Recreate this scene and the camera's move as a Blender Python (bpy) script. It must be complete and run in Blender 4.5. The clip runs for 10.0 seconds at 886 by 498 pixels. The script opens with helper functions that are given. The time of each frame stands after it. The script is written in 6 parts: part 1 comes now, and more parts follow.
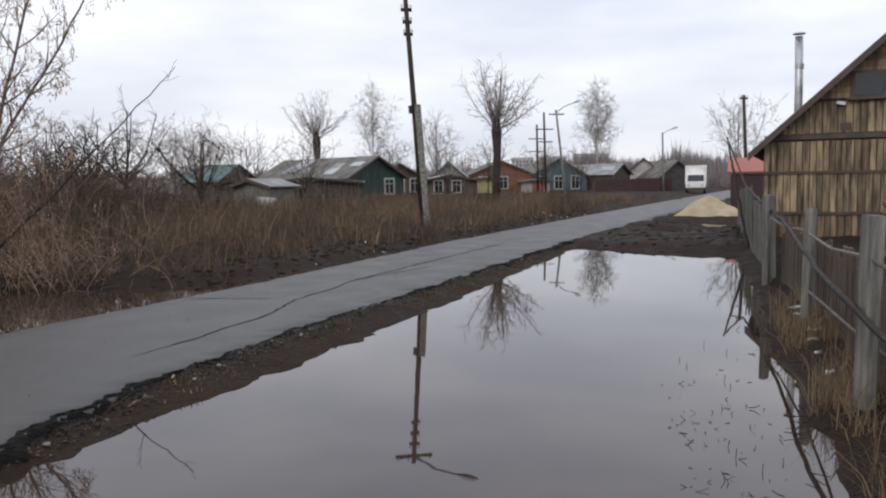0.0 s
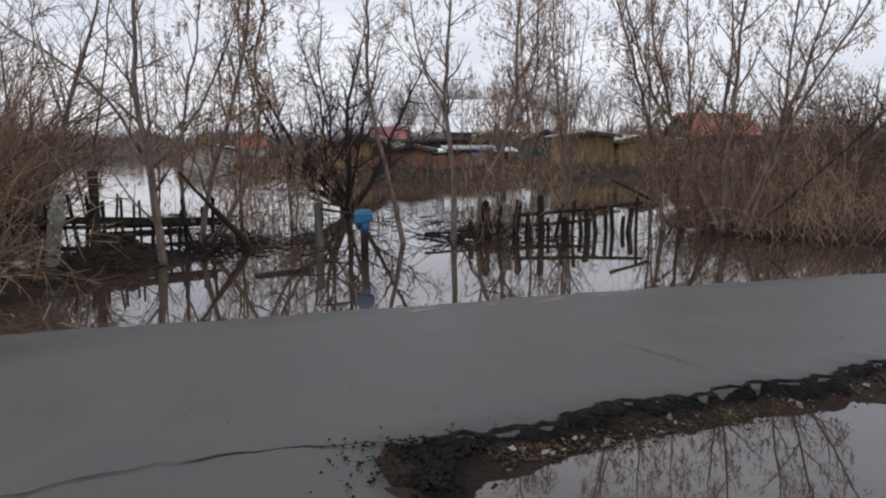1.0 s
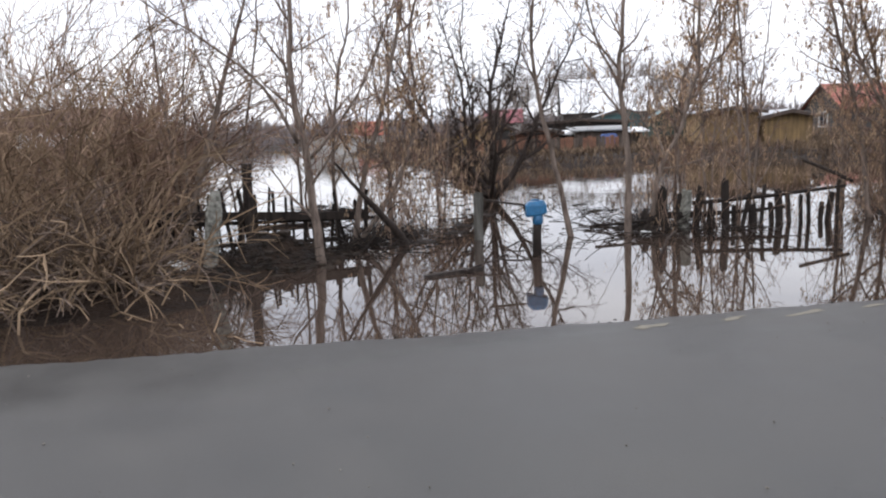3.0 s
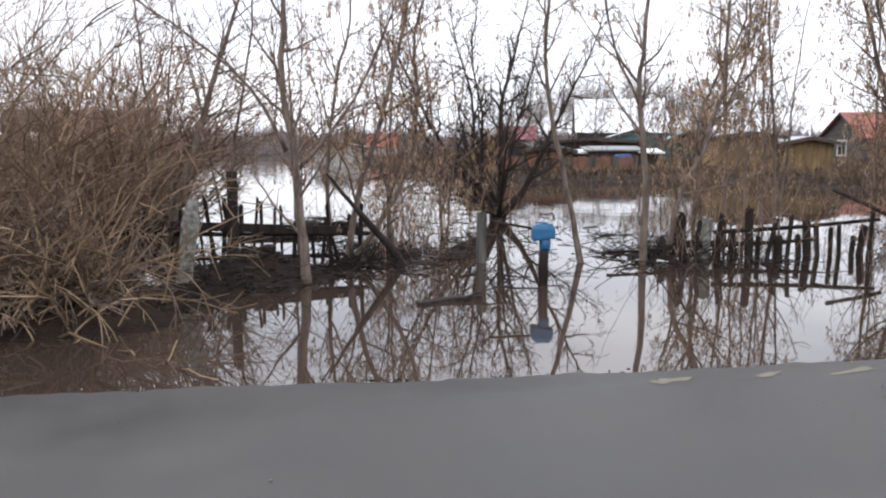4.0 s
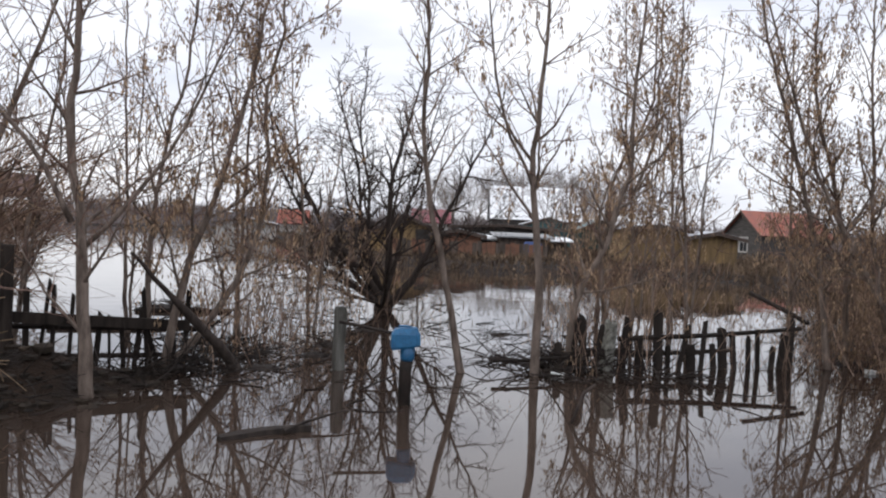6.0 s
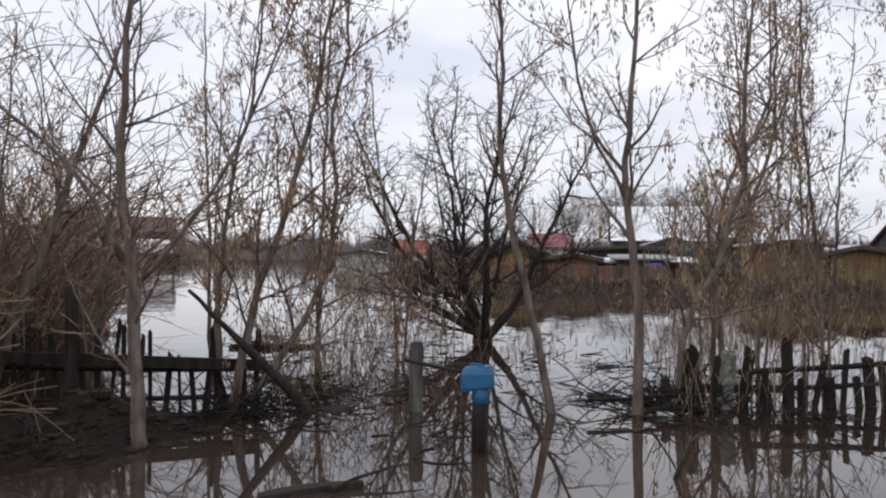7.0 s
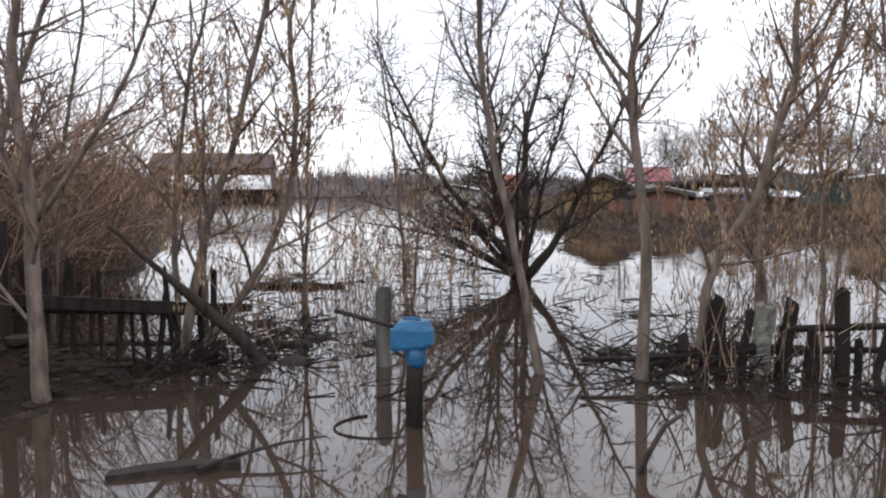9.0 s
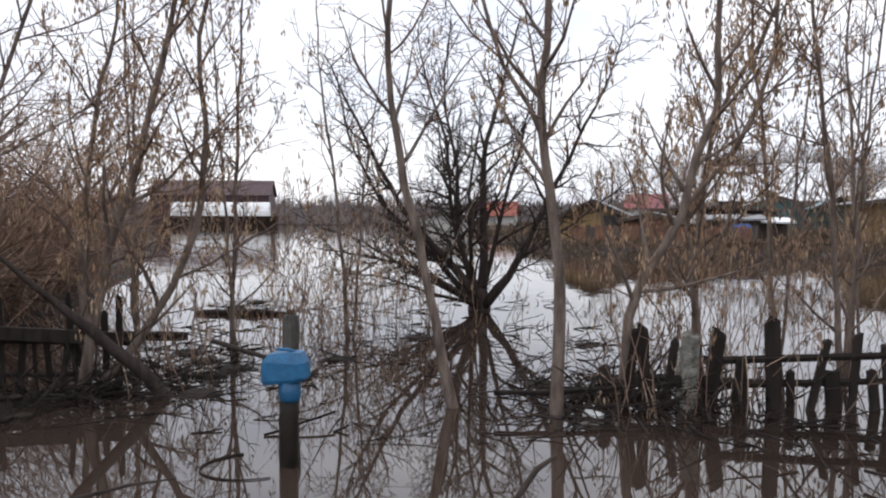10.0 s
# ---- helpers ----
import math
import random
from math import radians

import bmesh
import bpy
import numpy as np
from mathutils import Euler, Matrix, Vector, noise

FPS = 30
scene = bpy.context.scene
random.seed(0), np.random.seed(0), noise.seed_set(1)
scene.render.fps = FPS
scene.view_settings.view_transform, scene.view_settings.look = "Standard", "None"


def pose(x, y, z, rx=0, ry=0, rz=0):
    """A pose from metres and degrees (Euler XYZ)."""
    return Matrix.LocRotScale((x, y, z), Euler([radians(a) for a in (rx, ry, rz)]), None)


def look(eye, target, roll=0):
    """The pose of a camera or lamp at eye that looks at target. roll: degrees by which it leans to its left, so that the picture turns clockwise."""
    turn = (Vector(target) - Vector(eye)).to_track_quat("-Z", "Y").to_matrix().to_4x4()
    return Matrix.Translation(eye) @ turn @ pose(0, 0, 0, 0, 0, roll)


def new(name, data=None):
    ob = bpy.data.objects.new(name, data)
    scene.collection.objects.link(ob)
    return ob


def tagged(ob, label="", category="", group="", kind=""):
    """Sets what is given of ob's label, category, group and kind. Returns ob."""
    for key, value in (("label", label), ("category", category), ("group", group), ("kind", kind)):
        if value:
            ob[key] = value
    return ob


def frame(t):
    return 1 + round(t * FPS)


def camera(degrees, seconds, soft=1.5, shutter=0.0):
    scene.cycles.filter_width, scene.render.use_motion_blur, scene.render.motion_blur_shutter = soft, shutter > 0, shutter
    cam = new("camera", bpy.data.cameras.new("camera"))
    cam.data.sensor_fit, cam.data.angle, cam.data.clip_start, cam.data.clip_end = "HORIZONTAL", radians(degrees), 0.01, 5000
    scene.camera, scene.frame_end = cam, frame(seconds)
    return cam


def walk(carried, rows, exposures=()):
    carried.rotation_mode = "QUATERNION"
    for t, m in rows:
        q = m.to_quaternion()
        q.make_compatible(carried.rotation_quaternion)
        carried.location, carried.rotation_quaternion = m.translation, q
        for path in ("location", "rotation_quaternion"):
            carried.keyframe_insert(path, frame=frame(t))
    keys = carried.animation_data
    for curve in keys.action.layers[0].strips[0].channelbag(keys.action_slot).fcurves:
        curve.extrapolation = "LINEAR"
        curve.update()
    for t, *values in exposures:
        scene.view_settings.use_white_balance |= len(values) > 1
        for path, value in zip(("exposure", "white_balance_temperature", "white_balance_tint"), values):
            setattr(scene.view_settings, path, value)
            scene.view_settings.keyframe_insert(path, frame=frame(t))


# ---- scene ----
cam = camera(61.2, 10.0, soft=2.1, shutter=0.0)
PATH = [
    (0, (1.033, 1.356, 1.539), (0.857, 3.341, 1.363), -0.9),
    (0.2, (0.958, 1.278, 1.548), (0.312, 3.163, 1.370), -0.7),
    (0.5, (0.878, 0.851, 1.570), (-0.407, 2.368, 1.363), -0.6),
    (0.7, (0.864, 0.862, 1.554), (-0.678, 2.111, 1.316), -1.5),
    (1, (0.802, 0.693, 1.583), (-0.886, 1.731, 1.307), -0.5),
    (1.5, (0.383, 0.434, 1.574), (-1.256, 1.559, 1.355), -0.5),
    (2, (0.145, 0.463, 1.566), (-1.646, 1.320, 1.327), -1.4),
    (2.2, (-0.023, 0.402, 1.588), (-1.828, 1.222, 1.328), -3.7),
    (3.3, (-0.914, 0.566, 1.594), (-2.738, 1.326, 1.279), -1.5),
    (3.5, (-1.071, 0.669, 1.593), (-2.906, 1.411, 1.313), -1.3),
    (4, (-1.419, 0.942, 1.572), (-3.252, 1.698, 1.298), -0.0),
    (4.5, (-1.870, 1.260, 1.581), (-3.611, 2.223, 1.375), 1.9),
    (5, (-2.240, 1.632, 1.563), (-3.946, 2.672, 1.488), 3.0),
    (5.2, (-2.374, 1.764, 1.603), (-4.056, 2.846, 1.561), 4.4),
    (6.5, (-3.246, 2.820, 1.578), (-5.073, 3.633, 1.543), 0.7),
    (7, (-3.512, 3.190, 1.578), (-5.400, 3.850, 1.588), 0.3),
    (7.5, (-3.859, 3.615, 1.550), (-5.793, 4.115, 1.463), 0.7),
    (8, (-3.942, 3.929, 1.550), (-5.898, 4.309, 1.379), -0.1),
    (8.5, (-4.140, 4.302, 1.536), (-6.087, 4.713, 1.338), 0.4),
    (9, (-4.348, 4.752, 1.534), (-6.302, 5.148, 1.371), 0.1),
    (9.5, (-4.481, 5.148, 1.506), (-6.435, 5.569, 1.446), -0.8),
    (10, (-4.518, 5.635, 1.501), (-6.478, 6.018, 1.410), 0.1),
]
EXPOSURES = [(0.0, 0.27), (0.5, -0.03), (1.0, 0.2), (1.5, 0.54), (2.2, 0.72), (3.5, 1.0), (4.5, 1.0), (5.2, 0.8), (6.5, 0.3), (7.5, 0.25), (8.0, 0.45), (9.0, 0.78), (10.0, 0.56)]

walk(cam, [(t, look(eye, target, roll)) for t, eye, target, roll in PATH], EXPOSURES)

W = -0.12          # level of the flood water; the road's surface is at 0

# ---- light ----
world = bpy.data.worlds.new("overcast_sky")
scene.world = world
world.use_nodes = True
wn, wl = world.node_tree.nodes, world.node_tree.links
wn.clear()
SUN_ELEVATION, SUN_TURN = radians(32), radians(215)
sky = wn.new("ShaderNodeTexSky")
sky.sky_type = "NISHITA"
sky.sun_disc = False
sky.sun_elevation, sky.sun_rotation = SUN_ELEVATION, SUN_TURN
coord = wn.new("ShaderNodeTexCoord")
stretch = wn.new("ShaderNodeMapping")
stretch.inputs["Scale"].default_value = (1.6, 1.6, 7.0)
cloud = wn.new("ShaderNodeTexNoise")
cloud.inputs["Scale"].default_value, cloud.inputs["Detail"].default_value = 1.7, 5
ramp = wn.new("ShaderNodeValToRGB")
ramp.color_ramp.elements[0].position, ramp.color_ramp.elements[0].color = 0.32, (6.1, 6.3, 7.15, 1)
ramp.color_ramp.elements[1].position, ramp.color_ramp.elements[1].color = 0.66, (8.2, 8.25, 8.75, 1)
mixer = wn.new("ShaderNodeMix")
mixer.data_type = "RGBA"
mixer.inputs["Factor"].default_value = 0.9
back = wn.new("ShaderNodeBackground")
back.inputs["Strength"].default_value = 0.1
wout = wn.new("ShaderNodeOutputWorld")
wl.new(coord.outputs["Generated"], stretch.inputs["Vector"])
wl.new(stretch.outputs["Vector"], cloud.inputs["Vector"])
wl.new(cloud.outputs["Fac"], ramp.inputs["Fac"])
wl.new(sky.outputs["Color"], mixer.inputs["A"])
wl.new(ramp.outputs["Color"], mixer.inputs["B"])
apart = wn.new("ShaderNodeSeparateXYZ")
lift = wn.new("ShaderNodeMapRange")      # an overcast sky is brighter overhead than at the horizon
lift.inputs["To Min"].default_value, lift.inputs["To Max"].default_value = 1.0, 1.55
wl.new(coord.outputs["Generated"], apart.inputs["Vector"])
wl.new(apart.outputs["Z"], lift.inputs["Value"])
scaled = wn.new("ShaderNodeVectorMath")
scaled.operation = "SCALE"
wl.new(mixer.outputs["Result"], scaled.inputs[0])
wl.new(lift.outputs["Result"], scaled.inputs["Scale"])
wl.new(scaled.outputs["Vector"], back.inputs["Color"])
wl.new(back.outputs["Background"], wout.inputs["Surface"])
sun = new("sun", bpy.data.lights.new("sun", "SUN"))
sun.data.energy, sun.data.angle, sun.data.color = 0.5, radians(25), (1.0, 0.95, 0.88)
sun.matrix_world = look((0, 0, 40), (40 * math.sin(SUN_TURN) / math.tan(SUN_ELEVATION) * -1, 40 * math.cos(SUN_TURN) / math.tan(SUN_ELEVATION) * -1, 0))


# ---- materials ----
def mat(name, c1, c2, scale=3.0, fine=40.0, rough=(0.7, 0.95), bump=0.4, depth=0.01, metal=0.0, streak=(1, 1, 1), vary=0.0, island=0.0):
    """Two-scale noise between two base colours, with relief; vary: brightness from object to object; island: from piece to piece."""
    m = bpy.data.materials.new(name)
    m.use_nodes = True
    n, k = m.node_tree.nodes, m.node_tree.links
    b = n["Principled BSDF"]
    co = n.new("ShaderNodeTexCoord")
    mp = n.new("ShaderNodeMapping")
    mp.inputs["Scale"].default_value = streak
    k.new(co.outputs["Object"], mp.inputs["Vector"])
    big, small = n.new("ShaderNodeTexNoise"), n.new("ShaderNodeTexNoise")
    for node, s, d in ((big, scale, 6), (small, fine, 3)):
        node.inputs["Scale"].default_value, node.inputs["Detail"].default_value = s, d
        k.new(mp.outputs["Vector"], node.inputs["Vector"])
    r = n.new("ShaderNodeValToRGB")
    r.color_ramp.elements[0].position, r.color_ramp.elements[0].color = 0.33, (*c1, 1)
    r.color_ramp.elements[1].position, r.color_ramp.elements[1].color = 0.67, (*c2, 1)
    k.new(big.outputs["Fac"], r.inputs["Fac"])
    h = n.new("ShaderNodeHueSaturation")
    k.new(r.outputs["Color"], h.inputs["Color"])
    g = n.new("ShaderNodeMapRange")
    g.inputs["To Min"].default_value, g.inputs["To Max"].default_value = 0.62, 1.38
    k.new(small.outputs["Fac"], g.inputs["Value"])
    value = g.outputs["Result"]
    if vary or island:
        if vary:
            rnd = n.new("ShaderNodeObjectInfo").outputs["Random"]
        else:
            rnd = n.new("ShaderNodeNewGeometry").outputs["Random Per Island"]
        w = n.new("ShaderNodeMapRange")
        w.inputs["To Min"].default_value, w.inputs["To Max"].default_value = 1 - (vary or island), 1 + (vary or island)
        k.new(rnd, w.inputs["Value"])
        mu = n.new("ShaderNodeMath")
        mu.operation = "MULTIPLY"
        k.new(value, mu.inputs[0])
        k.new(w.outputs["Result"], mu.inputs[1])
        value = mu.outputs["Value"]
    k.new(value, h.inputs["Value"])
    k.new(h.outputs["Color"], b.inputs["Base Color"])
    ro = n.new("ShaderNodeMapRange")
    ro.inputs["To Min"].default_value, ro.inputs["To Max"].default_value = rough
    ro.inputs["From Min"].default_value, ro.inputs["From Max"].default_value = 0.3, 0.7
    k.new(big.outputs["Fac"], ro.inputs["Value"])
    k.new(ro.outputs["Result"], b.inputs["Roughness"])
    b.inputs["Metallic"].default_value = metal
    if bump:
        bp = n.new("ShaderNodeBump")
        bp.inputs["Strength"].default_value, bp.inputs["Distance"].default_value = bump, depth
        k.new(small.outputs["Fac"], bp.inputs["Height"])
        k.new(bp.outputs["Normal"], b.inputs["Normal"])
    return m


M = {
    "asphalt": mat("wet_asphalt", (0.036, 0.0352, 0.033), (0.055, 0.0528, 0.0488), 1.3, 150, (0.42, 0.58), 0.5, 0.004),
    "palesilt": mat("pale_silt", (0.11, 0.097, 0.070), (0.185, 0.164, 0.120), 9, 60, (0.4, 0.7), 0.3, 0.006),
    "crack": mat("crack_tar", (0.006, 0.0055, 0.005), (0.018, 0.0165, 0.015), 14, 90, (0.7, 0.95), 0.8, 0.012),
    "mud": mat("wet_mud", (0.011, 0.0074, 0.0056), (0.039, 0.0258, 0.0183), 1.6, 22, (0.5, 0.95), 1.0, 0.06),
    "clod": mat("mud_clod", (0.013, 0.0105, 0.0085), (0.040, 0.030, 0.022), 4, 30, (0.6, 0.95), 0.6, 0.02, island=0.35),
    "stone": mat("pale_rubble", (0.12, 0.105, 0.088), (0.30, 0.275, 0.24), 6, 40, (0.6, 0.9), 0.5, vary=0.35),
    "bark": mat("grey_tan_bark", (0.092, 0.071, 0.058), (0.25, 0.197, 0.163), 5, 60, (0.75, 0.95), 0.6, 0.01, streak=(3, 3, 0.7)),
    "twig": mat("brown_twig", (0.112, 0.068, 0.054), (0.235, 0.156, 0.124), 2, 30, (0.75, 0.95), 0),
    "darkbark": mat("dark_wet_bark", (0.028, 0.022, 0.019), (0.07, 0.055, 0.047), 5, 60, (0.6, 0.9), 0.6, 0.01, streak=(3, 3, 0.7)),
    "darktwig": mat("dark_twig", (0.035, 0.026, 0.022), (0.075, 0.055, 0.045), 2, 30, (0.7, 0.95), 0),
    "birchbark": mat("birch_bark", (0.32, 0.31, 0.3), (0.6, 0.59, 0.57), 3, 20, (0.6, 0.85), 0.3),
    "fartwig": mat("pale_twig", (0.17, 0.145, 0.13), (0.27, 0.235, 0.21), 1, 8, (0.8, 0.95), 0),
    "brush": mat("brushwood", (0.135, 0.085, 0.064), (0.35, 0.246, 0.182), 1.2, 25, (0.75, 0.95), 0, island=0.45),
    "tanbrush": mat("tan_brushwood", (0.12, 0.080, 0.052), (0.31, 0.222, 0.145), 1.2, 25, (0.75, 0.95), 0, island=0.5),
    # for dark scrub; inside the willow thicket its dark colour carries the inner shade
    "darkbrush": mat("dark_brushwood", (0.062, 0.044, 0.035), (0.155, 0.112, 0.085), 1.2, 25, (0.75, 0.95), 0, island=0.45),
    "palebrush": mat("pale_dead_rods", (0.088, 0.064, 0.051), (0.215, 0.163, 0.130), 1.2, 25, (0.75, 0.95), 0, island=0.4),
    "seeds": mat("dry_seed_keys", (0.24, 0.155, 0.10), (0.45, 0.325, 0.215), 1.5, 12, (0.7, 0.95), 0, island=0.4),
    "straw": mat("dead_straw", (0.11, 0.078, 0.047), (0.28, 0.205, 0.125), 0.5, 10, (0.8, 0.95), 0, island=0.45),
    "weed": mat("dead_weeds", (0.056, 0.040, 0.029), (0.200, 0.142, 0.094), 0.35, 10, (0.8, 0.95), 0, island=0.5),
    "moss": mat("mossy_turf", (0.075, 0.064, 0.03), (0.19, 0.155, 0.07), 6, 50, (0.8, 0.95), 0.5, island=0.4),
    "oldwood": mat("weathered_wood", (0.075, 0.072, 0.062), (0.205, 0.198, 0.178), 4, 40, (0.7, 0.95), 0.8, 0.008, streak=(5, 5, 0.5), vary=0.25),
    "rotwood": mat("rotten_wood", (0.014, 0.011, 0.010), (0.045, 0.036, 0.030), 3, 40, (0.5, 0.9), 0.6, 0.008, streak=(4, 4, 0.6), vary=0.3),
    "plank": mat("tan_planks", (0.078, 0.057, 0.040), (0.32, 0.245, 0.155), 2.6, 34, (0.7, 0.9), 0.6, 0.006, streak=(4, 4, 0.55), vary=0.42),
    "plank_dark": mat("stained_planks", (0.075, 0.052, 0.036), (0.25, 0.175, 0.115), 2.2, 34, (0.7, 0.9), 0.6, 0.006, streak=(4, 4, 0.45), vary=0.35),
    "trim": mat("dark_trim", (0.05, 0.035, 0.028), (0.10, 0.07, 0.055), 3, 30, (0.6, 0.9), 0.3),
    "concrete": mat("lichen_concrete", (0.085, 0.082, 0.068), (0.33, 0.325, 0.285), 16, 60, (0.8, 0.95), 0.9, 0.012),
    "bluepaint": mat("blue_paint", (0.010, 0.085, 0.19), (0.018, 0.135, 0.28), 9, 50, (0.35, 0.6), 0.2, 0.003),
    "rust": mat("dark_rusty_iron", (0.012, 0.010, 0.009), (0.036, 0.026, 0.021), 9, 50, (0.5, 0.85), 0.3, metal=0.2),
    "steel": mat("dull_steel", (0.32, 0.33, 0.34), (0.5, 0.5, 0.5), 4, 30, (0.3, 0.5), 0.1, metal=0.9),
    "logs": mat("dark_logs", (0.035, 0.032, 0.03), (0.085, 0.078, 0.072), 2, 20, (0.75, 0.95), 0.5, streak=(0.6, 4, 4), vary=0.25),
    "greenwall": mat("dark_green_boards", (0.025, 0.04, 0.035), (0.06, 0.085, 0.07), 1.5, 20, (0.7, 0.9), 0.3, streak=(4, 4, 0.5)),
    "brownwall": mat("brown_boards", (0.058, 0.046, 0.038), (0.14, 0.11, 0.09), 1.5, 20, (0.7, 0.95), 0.3, streak=(4, 4, 0.5)),
    "orangewall": mat("orange_brick", (0.13, 0.062, 0.038), (0.24, 0.115, 0.07), 2, 20, (0.7, 0.9), 0.3),
    "yellowwall": mat("yellow_boards", (0.13, 0.086, 0.040), (0.30, 0.195, 0.088), 1.6, 15, (0.7, 0.9), 0.4, streak=(4, 4, 0.5), vary=0.2),
    "paleyellow": mat("faded_yellow_paint", (0.38, 0.32, 0.14), (0.52, 0.45, 0.22), 1.2, 15, (0.7, 0.9), 0.2),
    "bluewall": mat("blue_green_boards", (0.05, 0.07, 0.078), (0.10, 0.135, 0.145), 1.2, 15, (0.7, 0.9), 0.3, streak=(4, 4, 0.5)),
    "whitepaint": mat("white_paint", (0.6, 0.6, 0.58), (0.82, 0.82, 0.8), 2, 30, (0.4, 0.7), 0.15),
    "greyroof": mat("grey_slate_sheet", (0.16, 0.165, 0.165), (0.33, 0.33, 0.325), 0.8, 12, (0.6, 0.9), 0.3),
    "mossroof": mat("mossy_slate_sheet", (0.062, 0.060, 0.050), (0.185, 0.18, 0.165), 0.9, 12, (0.7, 0.95), 0.3),
    "zincroof": mat("pale_zinc_sheet", (0.30, 0.31, 0.325), (0.42, 0.43, 0.45), 0.5, 6, (0.35, 0.5), 0.1),
    "redroof": mat("red_metal_sheet", (0.22, 0.06, 0.04), (0.34, 0.10, 0.06), 1, 10, (0.45, 0.7), 0.15),
    "crimson": mat("crimson_sheet", (0.15, 0.035, 0.042), (0.24, 0.055, 0.065), 1, 10, (0.4, 0.6), 0.1),
    "tealroof": mat("teal_metal_sheet", (0.035, 0.088, 0.092), (0.065, 0.142, 0.142), 1, 10, (0.4, 0.6), 0.1),
    "maroon": mat("maroon_sheet", (0.032, 0.013, 0.015), (0.06, 0.023, 0.025), 1.2, 12, (0.5, 0.7), 0.15),
    "bluetarp": mat("blue_sheet", (0.03, 0.055, 0.15), (0.055, 0.095, 0.25), 2, 20, (0.5, 0.8), 0.2),
    "sand": mat("pale_sand", (0.34, 0.28, 0.18), (0.46, 0.39, 0.27), 1.5, 25, (0.85, 0.95), 0.7, 0.03),
    "tyre": mat("tyre_rubber", (0.015, 0.015, 0.015), (0.03, 0.03, 0.03), 5, 30, (0.7, 0.9), 0.3),
    "plaster": mat("stained_plaster", (0.33, 0.31, 0.28), (0.5, 0.48, 0.45), 1, 12, (0.7, 0.9), 0.3),
    # pale grey-brown with distance haze mixed into the base colour
    "farwood": mat("hazed_wood", (0.16, 0.138, 0.135), (0.28, 0.248, 0.24), 0.02, 0.3, (0.85, 0.95), 0, island=0.3),
    # concrete lightened so that its colour holds the haze of distance
    "farblock": mat("hazed_concrete", (0.36, 0.35, 0.36), (0.48, 0.47, 0.48), 0.2, 2, (0.8, 0.95), 0),
    "leaflitter": mat("leaf_and_gravel_litter", (0.020, 0.015, 0.012), (0.115, 0.085, 0.058), 9, 50, (0.6, 0.95), 0.4, island=0.7),
    "whiteroof": mat("white_metal_sheet", (0.70, 0.71, 0.72), (0.82, 0.83, 0.83), 0.5, 6, (0.4, 0.55), 0.1),
    "foam": mat("pale_litter", (0.45, 0.47, 0.45), (0.75, 0.76, 0.74), 4, 30, (0.5, 0.8), 0.2, vary=0.2),
}


for key, gloss in (("mud", 0.1), ("clod", 0.15), ("bark", 0.12), ("twig", 0.1), ("darkbark", 0.12), ("darktwig", 0.1), ("brush", 0.1), ("tanbrush", 0.1), ("darkbrush", 0.08), ("palebrush", 0.12), ("seeds", 0.15),
                   ("straw", 0.12), ("weed", 0.08), ("moss", 0.1), ("oldwood", 0.2), ("rotwood", 0.12), ("plank", 0.2), ("plank_dark", 0.2), ("concrete", 0.25), ("logs", 0.2), ("greenwall", 0.25),
                   ("brownwall", 0.2), ("farwood", 0.0), ("sand", 0.1), ("crack", 0.1), ("leaflitter", 0.12), ("asphalt", 0.48), ("stone", 0.3), ("mossroof", 0.3), ("greyroof", 0.35), ("fartwig", 0.1), ("rust", 0.3)):
    M[key].node_tree.nodes["Principled BSDF"].inputs["Specular IOR Level"].default_value = gloss


def let_through(key, share):
    """Thin dry leaf that passes part of the light."""
    n, k = M[key].node_tree.nodes, M[key].node_tree.links
    b, out = n["Principled BSDF"], n["Material Output"]
    t, mix = n.new("ShaderNodeBsdfTranslucent"), n.new("ShaderNodeMixShader")
    k.new(b.inputs["Base Color"].links[0].from_socket, t.inputs["Color"])
    mix.inputs["Fac"].default_value = share
    k.new(b.outputs["BSDF"], mix.inputs[1])
    k.new(t.outputs["BSDF"], mix.inputs[2])
    k.new(mix.outputs["Shader"], out.inputs["Surface"])


let_through("seeds", 0.5)
let_through("straw", 0.3)


def glass(name, tone):
    m = bpy.data.materials.new(name)
    m.use_nodes = True
    b = m.node_tree.nodes["Principled BSDF"]
    b.inputs["Base Color"].default_value = (*tone, 1)
    b.inputs["Roughness"].default_value = 0.06
    return m


M["pane"] = glass("window_pane", (0.02, 0.025, 0.03))


